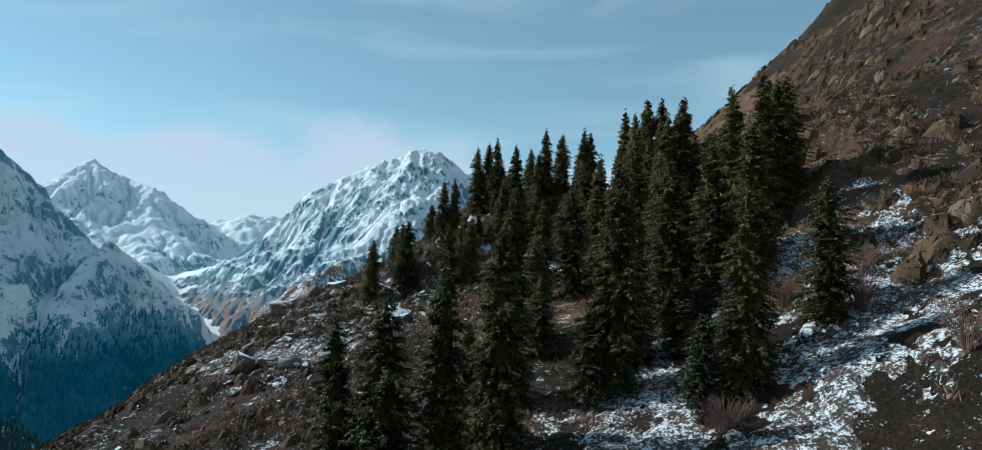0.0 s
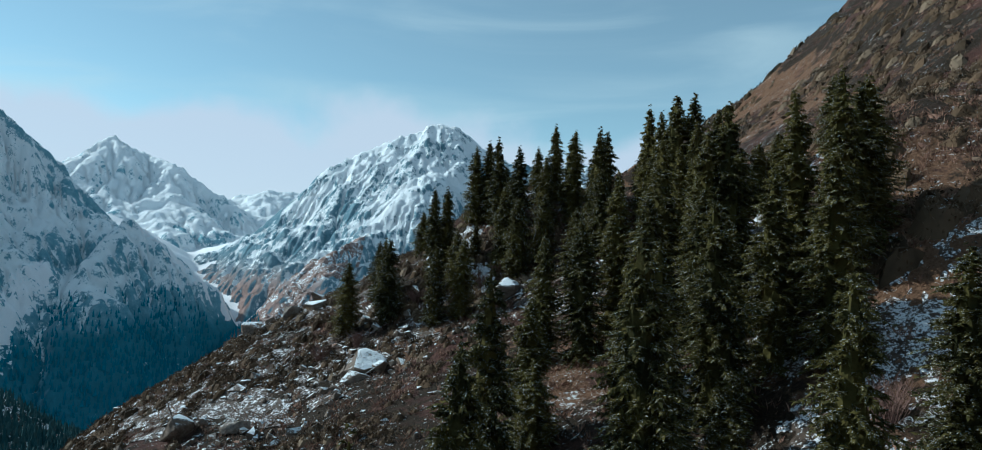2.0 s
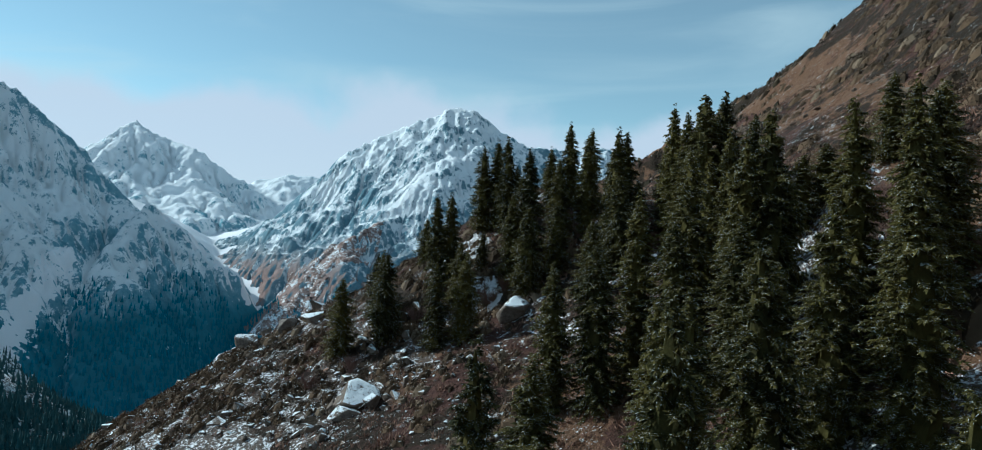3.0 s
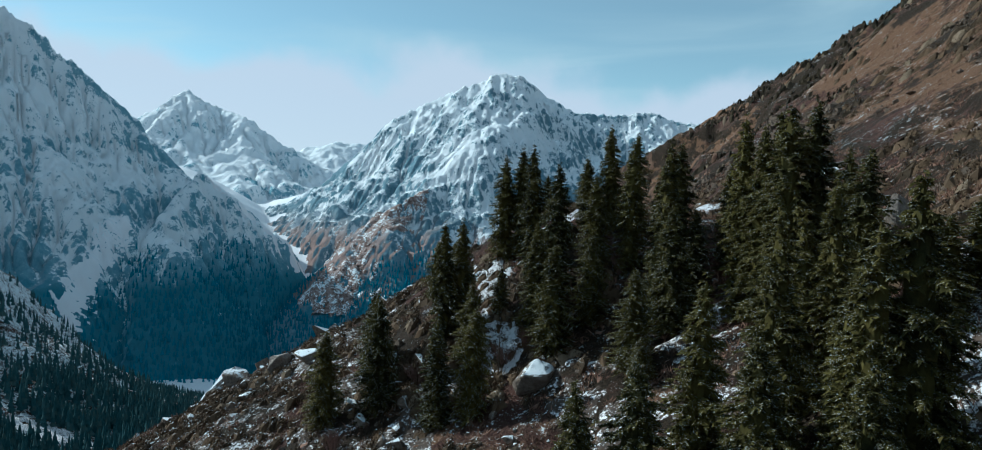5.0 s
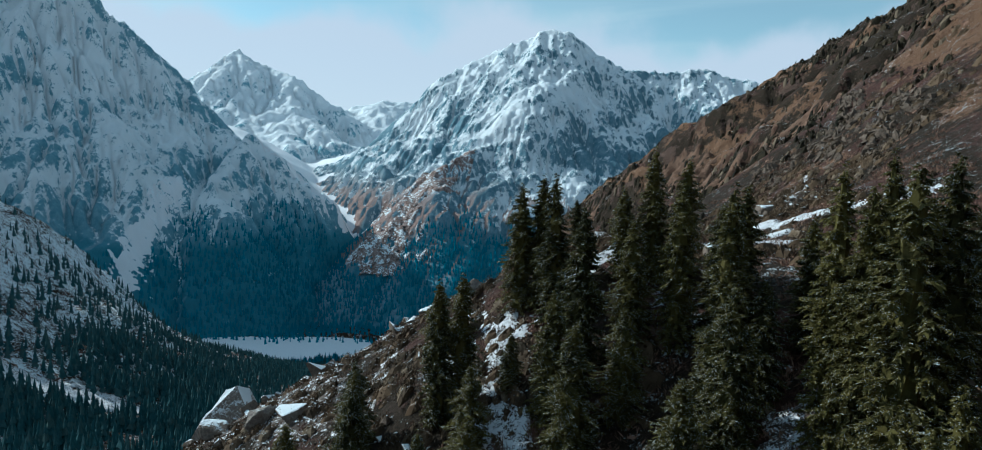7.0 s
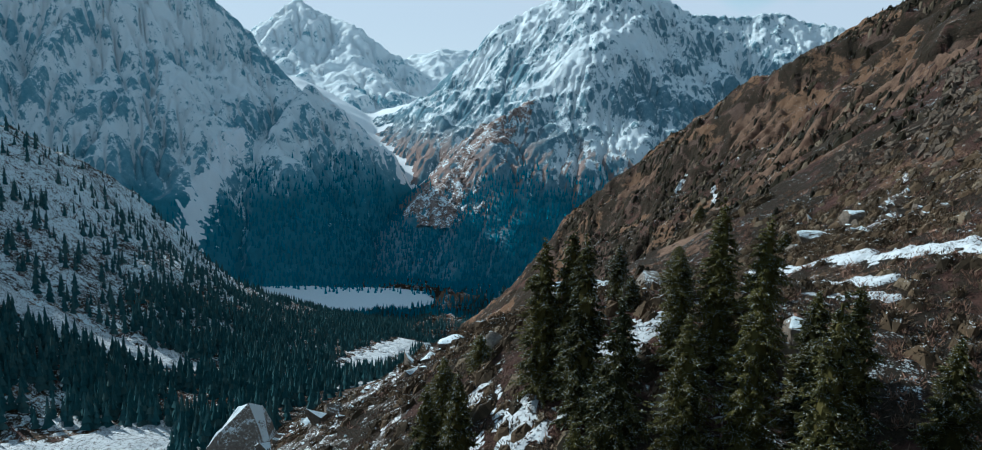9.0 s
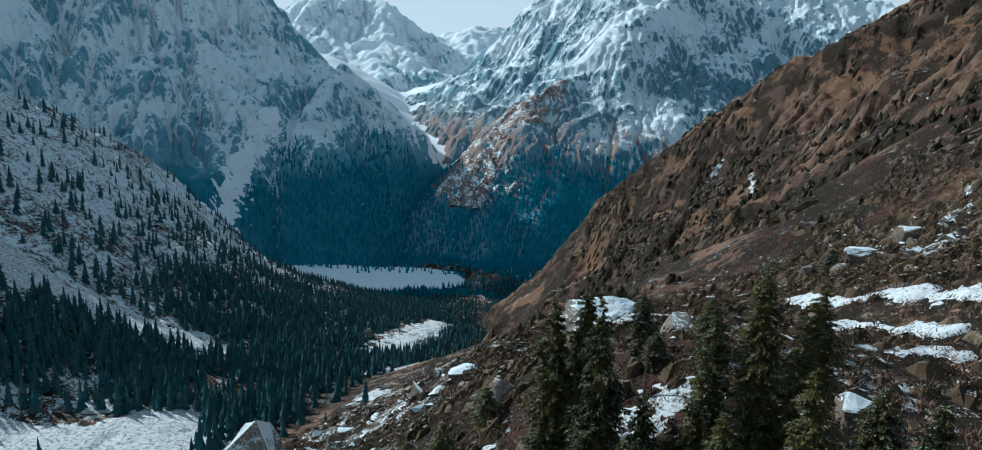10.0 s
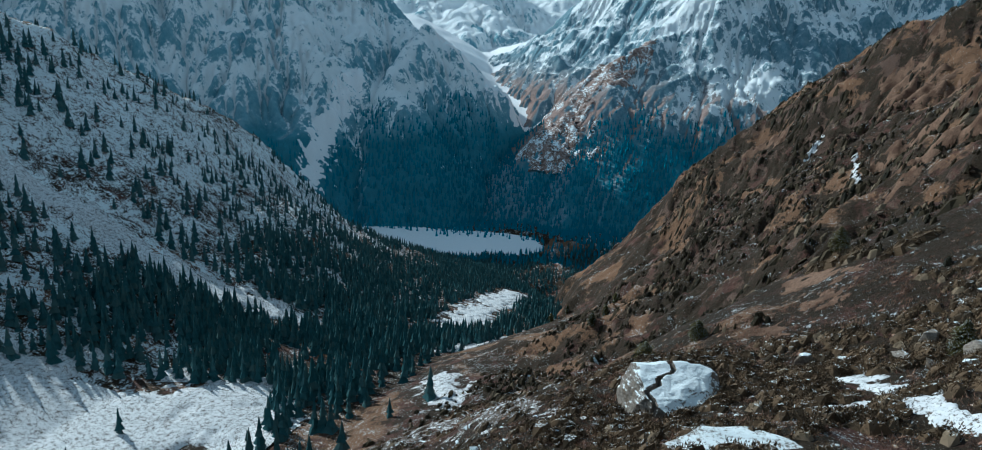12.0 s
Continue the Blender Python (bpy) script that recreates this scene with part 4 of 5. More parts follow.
cracked_boulder(-9.8, 226.0, (8.8, 8.0, 6.4), 8)
boulder("boulder", "broad flat boulder with a thick cap of snow", 2.6, 196.5, (8.0, 4.8, 1.7), 10, seed=42, cuts=8, material=rock_material("slab_rock", 1.55), dz=-0.5)
boulder("boulder", "grey block leaning beside the snowy flat boulder", 5.4, 183.0, (3.6, 2.2, 2.1), 70, seed=13, material=BARE_ROCK)
pointed_rock(-74.0, 210.0, (10.5, 7.5, 16.0), 12)
boulder("boulder", "grey split block with snow on top among rubble", -16.4, 120.0, (3.6, 2.8, 2.6), 35, seed=15)
boulder("boulder", "tilted slab with snow on its upper side", -17.2, 117.2, (2.6, 1.8, 1.0), 15, seed=16, lean=(14, -10))
boulder("boulder", "grey block lying against a larger one", -13.6, 118.6, (2.2, 1.6, 1.2), 75, seed=17)
boulder("boulder", "large grey boulder with snow lodged round it", 3.0, 133.5, (3.4, 2.6, 2.6), 5, seed=18)
boulder("boulder", "pale angular outcrop in the brown slope", 46.3, 144.2, (2.8, 1.8, 3.4), 30, seed=19, material=BARE_ROCK, lean=(0, 12))
boulder("boulder", "rounded boulder under a white cap of snow", 19.8, 164.4, (3.2, 2.6, 1.8), 50, seed=20)
boulder("boulder", "snow-capped rock beside the trail", 26.4, 249.5, (2.6, 1.9, 1.7), 20, seed=21, material=BARE_ROCK)
boulder("boulder", "grey rock streaked with snow beside the trail", 8.8, 252.0, (2.2, 1.7, 1.6), 80, seed=22)
boulder("boulder", "small grey rock in the scrub", 14.6, 250.5, (1.4, 1.1, 0.9), 10, seed=23)
boulder("boulder", "long low rock in the brown scrub", 22.6, 247.0, (2.3, 1.2, 0.9), 140, seed=24, material=BARE_ROCK)
boulder("boulder", "reddish block above the snowy trail", 30.5, 238.0, (2.6, 2.2, 2.6), 40, seed=25, material=BARE_ROCK)
boulder("boulder", "wide ledge of rock edged with snow above the trail", 34.0, 244.0, (5.2, 3.0, 2.6), 20, seed=26)
boulder("boulder", "pale broken rock edged with snow above the trail", 41.0, 243.5, (3.6, 2.8, 2.8), 60, seed=27)
boulder("boulder", "snow-dusted rock on the crest of the spur", -35.5, 161.5, (3.0, 2.4, 2.0), 25, seed=28)
boulder("boulder", "brown block on the crest of the spur", -40.8, 163.5, (3.0, 2.0, 2.2), 85, seed=29, material=BARE_ROCK)
boulder("boulder", "snowy slab lying on the crest of the spur", -49.5, 166.5, (3.4, 2.4, 1.8), 10, seed=30)
boulder("boulder", "blocky rock with snow in its joints", -39.0, 111.5, (3.2, 2.4, 2.2), 60, seed=31)
boulder("boulder", "grey rubble block on the brown slope", -31.0, 110.6, (2.2, 1.6, 1.4), 30, seed=32, material=BARE_ROCK)
boulder("boulder", "snow-topped rock at the end of the spur", -25.8, 197.9, (3.2, 2.2, 1.9), 45, seed=33)
boulder("boulder", "snowy rock at the end of the spur", -60.0, 225.0, (3.6, 2.6, 2.4), 15, seed=34)
boulder("boulder", "pale standing slab on the spur", -12.5, 174.5, (1.6, 1.2, 2.8), 15, seed=35, material=BARE_ROCK, lean=(0, 16))

# rubble, too much to count
STONES = [stone_mesh(300 + n) for n in range(14)]


def rubble(name, label, spots, material, seed, rise=0.12, tall=1.0):
    """Stones joined into one mesh: rows of x, y, size."""
    rng = np.random.RandomState(seed)
    shapes = []
    for m in STONES:
        co = np.empty(len(m.vertices) * 3)
        m.vertices.foreach_get("co", co)
        tri = np.empty(len(m.polygons) * 3, np.int32)
        m.polygons.foreach_get("vertices", tri)
        shapes.append((co.reshape(-1, 3), tri.reshape(-1, 3)))
    verts, faces, n = [], [], 0
    z = ground_height(spots[:, 0], spots[:, 1])
    for (px, py, size), pz in zip(spots, z):
        co, tri = shapes[rng.randint(len(shapes))]
        a = rng.uniform(0, 6.28)
        c, s = math.cos(a), math.sin(a)
        w = co * (size * rng.uniform(0.7, 1.25), size * rng.uniform(0.6, 1.0), size * tall * rng.uniform(0.5, 0.95))
        for i, j in ((0, 2), (1, 2)):
            tip = rng.normal(0, 0.45)
            w[:, i], w[:, j] = w[:, i] * math.cos(tip) - w[:, j] * math.sin(tip), w[:, i] * math.sin(tip) + w[:, j] * math.cos(tip)
        verts.append(np.stack([px + c * w[:, 0] - s * w[:, 1], py + s * w[:, 0] + c * w[:, 1], pz + w[:, 2] + rise * size], 1))
        faces.append(tri + n)
        n += len(co)
    ob = new(name, mesh_of(name, np.concatenate(verts), np.concatenate(faces), [material]))
    return tagged(ob, label, "rubble", kind="stuff")


def strewn(count, x0, x1, y0, y1, sizes, seed, where, skew=2.2):
    rng = np.random.RandomState(seed)
    x, y = rng.uniform(x0, x1, count * 4), rng.uniform(y0, y1, count * 4)
    keep = rng.uniform(0, 1, len(x)) < where(x, y)
    x, y = x[keep][:count], y[keep][:count]
    return np.stack([x, y, sizes[0] * (sizes[1] / sizes[0]) ** (rng.uniform(0, 1, len(x)) ** skew)], 1)


spots = np.concatenate([
    strewn(800, -75, -18, 100, 155, (0.18, 1.3), 1, lambda x, y: smooth(0.0, 0.5, fbm(x, y, 24, 3, 0.5, 2) + 0.25)),
    strewn(420, -65, 6, 80, 124, (0.15, 0.8), 8, lambda x, y: 0.2 + smooth(-0.1, 0.4, fbm(x, y, 12, 3, 0.5, 18))),
    strewn(150, -22, 2, 112, 150, (0.25, 1.6), 2, lambda x, y: smooth(-0.2, 0.4, fbm(x, y, 14, 3, 0.5, 6))),
    strewn(1100, -85, -25, 150, 262, (0.15, 0.9), 9, lambda x, y: smooth(-0.3, 0.3, fbm(x, y, 18, 3, 0.5, 19) + 0.2)),
    strewn(900, -75, 0, 95, 160, (0.12, 0.6), 10, lambda x, y: smooth(-0.2, 0.4, fbm(x, y, 15, 3, 0.5, 20))),
    strewn(260, -75, -25, 150, 235, (0.3, 2.3), 3, lambda x, y: smooth(-0.1, 0.4, fbm(x, y, 22, 3, 0.5, 9) + 0.3)),
    strewn(120, -30, 40, 150, 260, (0.25, 1.4), 4, lambda x, y: smooth(0, 0.5, fbm(x, y, 20, 3, 0.5, 12))),
    strewn(60, 28, 60, 228, 262, (0.6, 2.4), 5, lambda x, y: smooth(-0.1, 0.4, fbm(x, y, 14, 3, 0.5, 14)))])
rubble("rubble", "grey rubble and blocks dusted with snow on the slope", spots, ROCK, 51)
def crags(count, x0, x1, y0, y1, spread, sizes, seed):
    """Groups of blocks that stand out of the slope together."""
    rng = np.random.RandomState(seed)
    rows = []
    for cx, cy in zip(rng.uniform(x0, x1, count), rng.uniform(y0, y1, count)):
        for _ in range(rng.randint(8, 18)):
            rows.append((cx + rng.normal(0, spread * 0.5), cy + rng.normal(0, spread), rng.uniform(*sizes)))
    return np.array(rows)


rubble("outcrops", "weathered brown rock outcrops on the slope", np.concatenate([
    crags(44, 45, 140, 110, 400, 3.0, (0.4, 1.3), 6), crags(60, -110, 230, 400, 1150, 8.0, (0.5, 1.7), 7), crags(30, -60, 120, 300, 560, 4.0, (0.35, 1.1), 8)]), CLIFF_ROCK, 52, -0.1)


# ---- snow lying on the spur ----
def ground_patch(name, label, line, width, seed, ragged=0.7, step=0.5, thick=0.16, material=OLD_SNOW, category="snow", group="snow patches", land=ground_height):
    """A drift or bare strip along a line on the plan, with a ragged edge, thin at the rim."""
    pts = np.array(line, float)
    x0, y0 = pts.min(0) - width - 2
    x1, y1 = pts.max(0) + width + 2

    def inside(X, Y):
        return 1 - off_line(X, Y, line) / width + ragged * fbm(X, Y, 4.0 * max(1, width / 8), 5, 0.75, seed)

    def height(X, Y):
        return land(X, Y) + thick * np.clip(inside(X, Y) * 2.0, -0.6, 1) + 0.05 * fbm(X, Y, 1.5, 2, 0.5, seed)

    ob = sheet(name, np.arange(x0, x1, step), np.arange(y0, y1, step), height, material, lambda X, Y, Z: inside(X, Y) > 0)
    return tagged(ob, label, category, group)


def snow_patch(*args):
    return ground_patch("snow_patch", *args)


snow_patch("long strip of trodden snow along the trail", ((15, 236), (18, 228), (21, 214), (26, 208.5), (33, 203), (41, 194), (52, 186)), 1.7, 61, 0.9, 0.4, 0.4)
snow_patch("curved strip of snow below the trail", ((15, 196), (19, 198), (24, 198), (28, 192), (33, 187)), 1.3, 62, 0.8, 0.4, 0.35)
snow_patch("short drift of snow below the trail", ((20, 187), (25, 184), (32, 182)), 0.8, 63, 1.3)
snow_patch("steep lane of snow between spruces", ((-5.5, 158), (-4.6, 150), (-3.6, 144), (-1.5, 139)), 2.3, 64, 0.8, 0.35, 0.3)
snow_patch("blue-shaded snow in a hollow of the grove", ((20.5, 132.5), (23, 136.5), (27, 139)), 2.4, 65, 0.9, 0.4, 0.16, STONY_SNOW)
snow_patch("patch of snow under a thin spruce", ((0, 161), (4, 164), (8, 165)), 2.2, 66)
snow_patch("patch of snow among stumps and scrub", ((-10, 150), (-11, 156), (-12, 163)), 2.0, 67)
snow_patch("broken snow beside the spruces", ((22, 50), (28, 56), (34, 61), (40, 62)), 5.2, 68, 1.3, 0.35, 0.12, STONY_SNOW)
snow_patch("blue-shaded snow between the spruces", ((10, 56), (13, 63), (16, 70)), 3.6, 69, 1.0, 0.35, 0.12, STONY_SNOW)
snow_patch("bright snow below the scrub", ((34, 62), (38, 66), (44, 66)), 3.6, 70, 1.1, 0.35, 0.12, STONY_SNOW)
snow_patch("snow lodged among rubble", ((-20, 127), (-14, 128), (-9, 133)), 3.4, 71, 2.0, 0.35, 0.12, RUBBLE_SNOW)


ground_patch("snow_patch", "white avalanche chute between dark ribs of the mountain", MOUNTAIN_CHUTE, 24, 80, 0.7, 5.0, 3.0, SNOWY, "snow", "snow patches", lambda X, Y: on_mountain("mountain_left", X, Y))
ground_patch("snow_patch", "smooth snow on the low flank of the steep mountain", ((-1090, 2120), (-990, 2120), (-900, 2150), (-850, 2180)), 45, 79, 0.8, 6.0, 2.5, SNOWY, "snow", "snow patches", lambda X, Y: on_mountain("mountain_left", X, Y))
snow_patch("snowy avalanche track down the wooded mountainside", CHUTE, 17, 81, 0.5, 2.0, 1.6, FIELD_SNOW)
snow_patch("bright snow in a clearing of the valley forest", GLADE, 17, 82, 0.9, 2.0, 1.6)
snow_patch("broad stony field under snow at the forest's edge", ((-450, 250), (-330, 330), (-285, 375)), 58, 83, 0.45, 2.0, 2.2, FIELD_SNOW)
snow_patch("shaded snow below the rubble slope", ((-215, 560), (-235, 620), (-250, 680)), 12, 84, 1.2, 2.0, 1.4, FIELD_SNOW)
snow_patch("thin snow among the rubble", ((-58, 118), (-45, 122), (-30, 118)), 5.0, 85, 2.4, 0.4, 0.12, RUBBLE_SNOW)
snow_patch("speckled snow over the rubble slope", ((-72, 138), (-48, 132), (-27, 122)), 8.0, 87, 2.6, 0.5, 0.12, RUBBLE_SNOW)
snow_patch("bright stony snow beside the tall spruces", ((30, 97), (32, 101), (34.5, 107), (36, 112)), 3.0, 88, 1.4, 0.35, 0.12, STONY_SNOW)
snow_patch("snow on the slope between spruces and scrub", ((24, 81), (30, 77), (35, 75), (40, 76)), 4.2, 89, 1.3, 0.35, 0.12, STONY_SNOW)
snow_patch("blue-shaded snow under the tall spruces", ((7, 132), (9, 124), (14, 117), (21, 118)), 2.2, 90, 1.6, 0.35, 0.12, RUBBLE_SNOW)
snow_patch("thin snow on the broken crest", ((-70, 196), (-58, 186), (-45, 186), (-36, 196)), 6.0, 86, 2.0, 0.4, 0.12, RUBBLE_SNOW)
snow_patch("speckled snow on the spur's rocky end", ((-78, 240), (-66, 252), (-52, 246), (-40, 238)), 6.0, 97, 2.0, 0.4, 0.12, RUBBLE_SNOW)
snow_patch("bright snow at the foot of the rubble slope", ((-146, 410), (-160, 432), (-180, 464)), 8.0, 98, 1.0, 1.2, 0.6, FIELD_SNOW)
snow_patch("speckled snow on the crest beside small spruces", ((-45, 172), (-36, 168), (-27, 160)), 5.0, 99, 2.0, 0.4, 0.12, RUBBLE_SNOW)


# ---- scrub ----
def scrub_material(name, dark, light, snow_at):
    m = Nodes(name)
    up = m.part_of(m.geo.outputs["Normal"], 2)
    isl = m.geo.outputs["Random Per Island"]
    a, b = m.noise(0.25, 4), m.noise(5.0, 3, 0.7)
    c = m.mix(m.ramp(m.math("MULTIPLY_ADD", isl, 0.5, a), 0.4, 0.95), dark, light)
    c = m.mix(m.ramp(isl, 0.84, 0.9, 0.0, 0.8), c, (0.2, 0.15, 0.1))
    snow = m.ramp(m.math("MULTIPLY_ADD", up, 0.6, b), snow_at, snow_at + 0.1)
    return m.done(m.mix(snow, c, SNOW), 0.85, 0.15)


DARK_SCRUB = scrub_material("dark_scrub", (0.012, 0.011, 0.006), (0.05, 0.036, 0.019), 1.2)
JUNIPER = scrub_material("juniper", (0.034, 0.024, 0.014), (0.12, 0.078, 0.045), 1.1)
TWIGS = scrub_material("dry_twigs", (0.1, 0.052, 0.037), (0.31, 0.18, 0.125), 1.12)


def scrub(name, label, spots, leaves, material, seed, tall=0.55, leaf=0.3, rings=3, sides=8, slim=0.2, lift=0.0):
    """Low mounded bushes: an uneven dome each, roughened by many small tufts. Rows of x, y, radius."""
    rng = np.random.RandomState(seed)
    n = len(spots)
    R = spots[:, 2:3]
    p1, p2 = rng.uniform(0, 6.28, (2, n, 1))

    def lobes(a):
        return 1 + 0.28 * np.sin(2 * a + p1) + 0.18 * np.sin(3 * a + p2) + 0.12 * np.sin(7 * a + p1)

    # the domes
    ring, side = np.meshgrid(np.arange(rings + 1), np.arange(sides), indexing="ij")
    f, a = (ring / rings).ravel()[None], (6.2832 * (side + 0.5 * (ring % 2)) / sides).ravel()[None]
    jag = rng.uniform(0.8, 1.2, (n, f.shape[1]))
    x, y = spots[:, :1] + 0.78 * R * lobes(a) * f * jag * np.cos(a), spots[:, 1:2] + 0.78 * R * lobes(a) * f * jag * np.sin(a)
    z = ground_height(x, y) + 0.8 * tall * R * np.sqrt(np.maximum(0, 1 - f * f)) * jag - 0.12 + lift * np.sqrt(np.maximum(0, 1 - f * f))
    dome = np.stack([x, y, z], -1).reshape(-1, 3)
    i = (np.arange(rings)[:, None] * sides + np.arange(sides)[None]).ravel()
    j = (np.arange(rings)[:, None] * sides + (np.arange(sides)[None] + 1) % sides).ravel()
    quads = np.stack([i, j, j + sides, i + sides], 1)
    dome_faces = (quads[None] + (np.arange(n) * (rings + 1) * sides)[:, None, None]).reshape(-1, 4)
    # the tufts
    a, r = rng.uniform(0, 6.28, (n, leaves)), np.sqrt(rng.uniform(0.0, 1, (n, leaves)))
    x, y = spots[:, :1] + R * lobes(a) * r * np.cos(a), spots[:, 1:2] + R * lobes(a) * r * np.sin(a)
    z = ground_height(x, y) + tall * R * np.sqrt(np.maximum(0.02, 1 - r * r)) * rng.uniform(0.75, 1.1, (n, leaves)) + lift * (1 - r * r)
    size = leaf * (0.6 + 0.25 * np.minimum(R, 2.5)) * rng.uniform(0.6, 1.4, (n, leaves))
    d = rng.normal(0, 0.5, (2, n, leaves, 3))
    d[0, ..., 0] += r * np.cos(a)
    d[0, ..., 1] += r * np.sin(a)
    d[0, ..., 2] = np.abs(d[0, ..., 2]) + 0.6
    u = d[0] / np.linalg.norm(d[0], axis=-1, keepdims=True)
    v = np.cross(u, d[1])
    v /= np.linalg.norm(v, axis=-1, keepdims=True)
    c = np.stack([x, y, z], -1)
    s = size[..., None]
    tuft = np.stack([c - u * s * 0.4, c + v * s * slim, c + u * s * 0.9, c - v * s * slim], 2).reshape(-1, 3)
    faces = np.concatenate([dome_faces, np.arange(len(tuft)).reshape(-1, 4) + len(dome)])
    ob = new(name, mesh_of(name, np.concatenate([dome, tuft]), faces, [material]))
    return tagged(ob, label, "scrub", kind="stuff")


def on_spur(x, y):
    free = np.ones(x.shape)
    for line, width in ((((15, 236), (18, 228), (21, 214), (26, 208.5), (33, 203), (41, 194), (52, 186)), 2.0), (((15, 196), (24, 198), (33, 187)), 1.8)):
        free = np.where(off_line(x, y, line) < width, 0, free)
    free = np.where(np.hypot((x + 9.8) / 8.5, (y - 226.0) / 7.5) < 0.95, 0, free)
    free = np.where(np.hypot((x - 3) / 6, (y - 196.5) / 3.5) < 0.95, 0, free)
    return free


scrub("juniper_scrub", "low dark green juniper scrub flecked with snow", np.concatenate([
    strewn(1000, -25, 46, 184, 262, (0.8, 2.3), 17, lambda x, y: on_spur(x, y) * smooth(-0.5, 0.0, fbm(x, y, 18, 3, 0.5, 37)), 1.0),
    strewn(1300, -70, 60, 95, 275, (0.6, 1.9), 11, lambda x, y: on_spur(x, y) * smooth(-0.35, 0.1, fbm(x, y, 30, 3, 0.5, 31)), 1.1),
    strewn(900, -75, 4, 78, 160, (0.5, 1.5), 18, lambda x, y: smooth(-0.4, 0.2, fbm(x, y, 16, 3, 0.5, 39)), 1.0),
    strewn(500, -85, -10, 160, 260, (0.5, 1.5), 19, lambda x, y: on_spur(x, y) * smooth(-0.4, 0.2, fbm(x, y, 16, 3, 0.5, 40)), 1.0),
    strewn(900, 30, 130, 60, 320, (0.8, 2.6), 12, lambda x, y: smooth(-0.2, 0.25, fbm(x, y, 34, 3, 0.5, 32)), 1.0)]), 60, JUNIPER, 71, 0.85, 0.27, 2, 7, 0.24)
scrub("dry_scrub", "brown leafless scrub and dead grass on the slope", np.concatenate([
    strewn(5200, -85, 60, 60, 285, (0.5, 1.6), 13, lambda x, y: on_spur(x, y) * (0.3 + 0.7 * smooth(-0.3, 0.3, fbm(x, y, 25, 3, 0.5, 33))), 1.0),
    strewn(1300, 30, 130, 40, 320, (0.5, 1.8), 14, lambda x, y: 0.8 + 0 * x, 1.0)]), 22, TWIGS, 72, 0.16, 0.75, 1, 5, 0.07)
scrub("far_scrub", "dark scrub spotting the brown hillside", np.concatenate([
    strewn(11000, -190, 330, 300, 1220, (1.0, 3.6), 15, lambda x, y: (x > -190 + 0.05 * y) * (0.06 + smooth(-0.05, 0.2, fbm(x + 0.4 * y, 0.6 * y, 48, 4, 0.6, 34))), 1.3),
    strewn(3600, -170, 90, 270, 720, (0.5, 1.9), 16, lambda x, y: (x > -150) * smooth(-0.4, 0.3, fbm(x, y, 26, 3, 0.55, 41)), 1.3)]), 5, DARK_SCRUB, 73, 0.5, 0.9, 2, 6, 0.2, 1.2)


# ---- right hillside: frozen falls, bare earth, cliffs ----
snow_patch("frozen waterfall hanging in a dark gully", ((32.7, 691), (33, 672), (32.5, 650), (33, 625)), 1.5, 91, 0.7, 0.8, 0.7)
snow_patch("frozen stream in a dark gully of the hillside", ((10.3, 812.6), (3, 800), (-6.2, 788)), 2.0, 92, 1.3, 0.8, 0.7)
snow_patch("patch of snow in front of the cracked boulder", ((-3, 213), (0, 207)), 1.6, 93, 0.8)
snow_patch("small patch of snow in the scrub beside the trail", ((10, 217), (14, 217)), 1.3, 94, 0.8)
snow_patch("thin snow at the edge of the spur", ((-26, 222), (-20, 220)), 2.2, 95, 1.6, 0.4, 0.12, STONY_SNOW)
snow_patch("snow lodged in a heap of pale rubble", ((39, 228), (43, 238), (46, 248)), 3.2, 96, 1.8, 0.4, 0.12, STONY_SNOW)


def earth_material(name="dry_grass", snow=0.0, dark=(0.12, 0.07, 0.046), light=(0.22, 0.135, 0.09)):
    """Dry tan grass and bare earth, with darker tufts, and snow lodged in it."""
    m = Nodes(name)
    a, b, c = m.noise(0.12, 5, 0.6), m.noise(1.3, 6, 0.7), m.noise(6.0, 4, 0.7)
    col = m.mix(m.ramp(b, 0.3, 0.7), dark, light)
    col = m.mix(m.ramp(m.math("MULTIPLY_ADD", c, 0.5, a), 0.68, 0.85, 0, 0.8), col, (0.07, 0.037, 0.023))
    if snow:
        col = m.mix(m.ramp(m.math("MULTIPLY_ADD", m.noise(0.035, 5, 0.6), 0.7, m.noise(0.16, 6, 0.75)), 1.0 - snow, 1.08 - snow), col, SNOW)
    m.bump(m.math("MULTIPLY_ADD", c, 0.3, b), 0.8, 0.3)
    return m.done(col, 0.95)


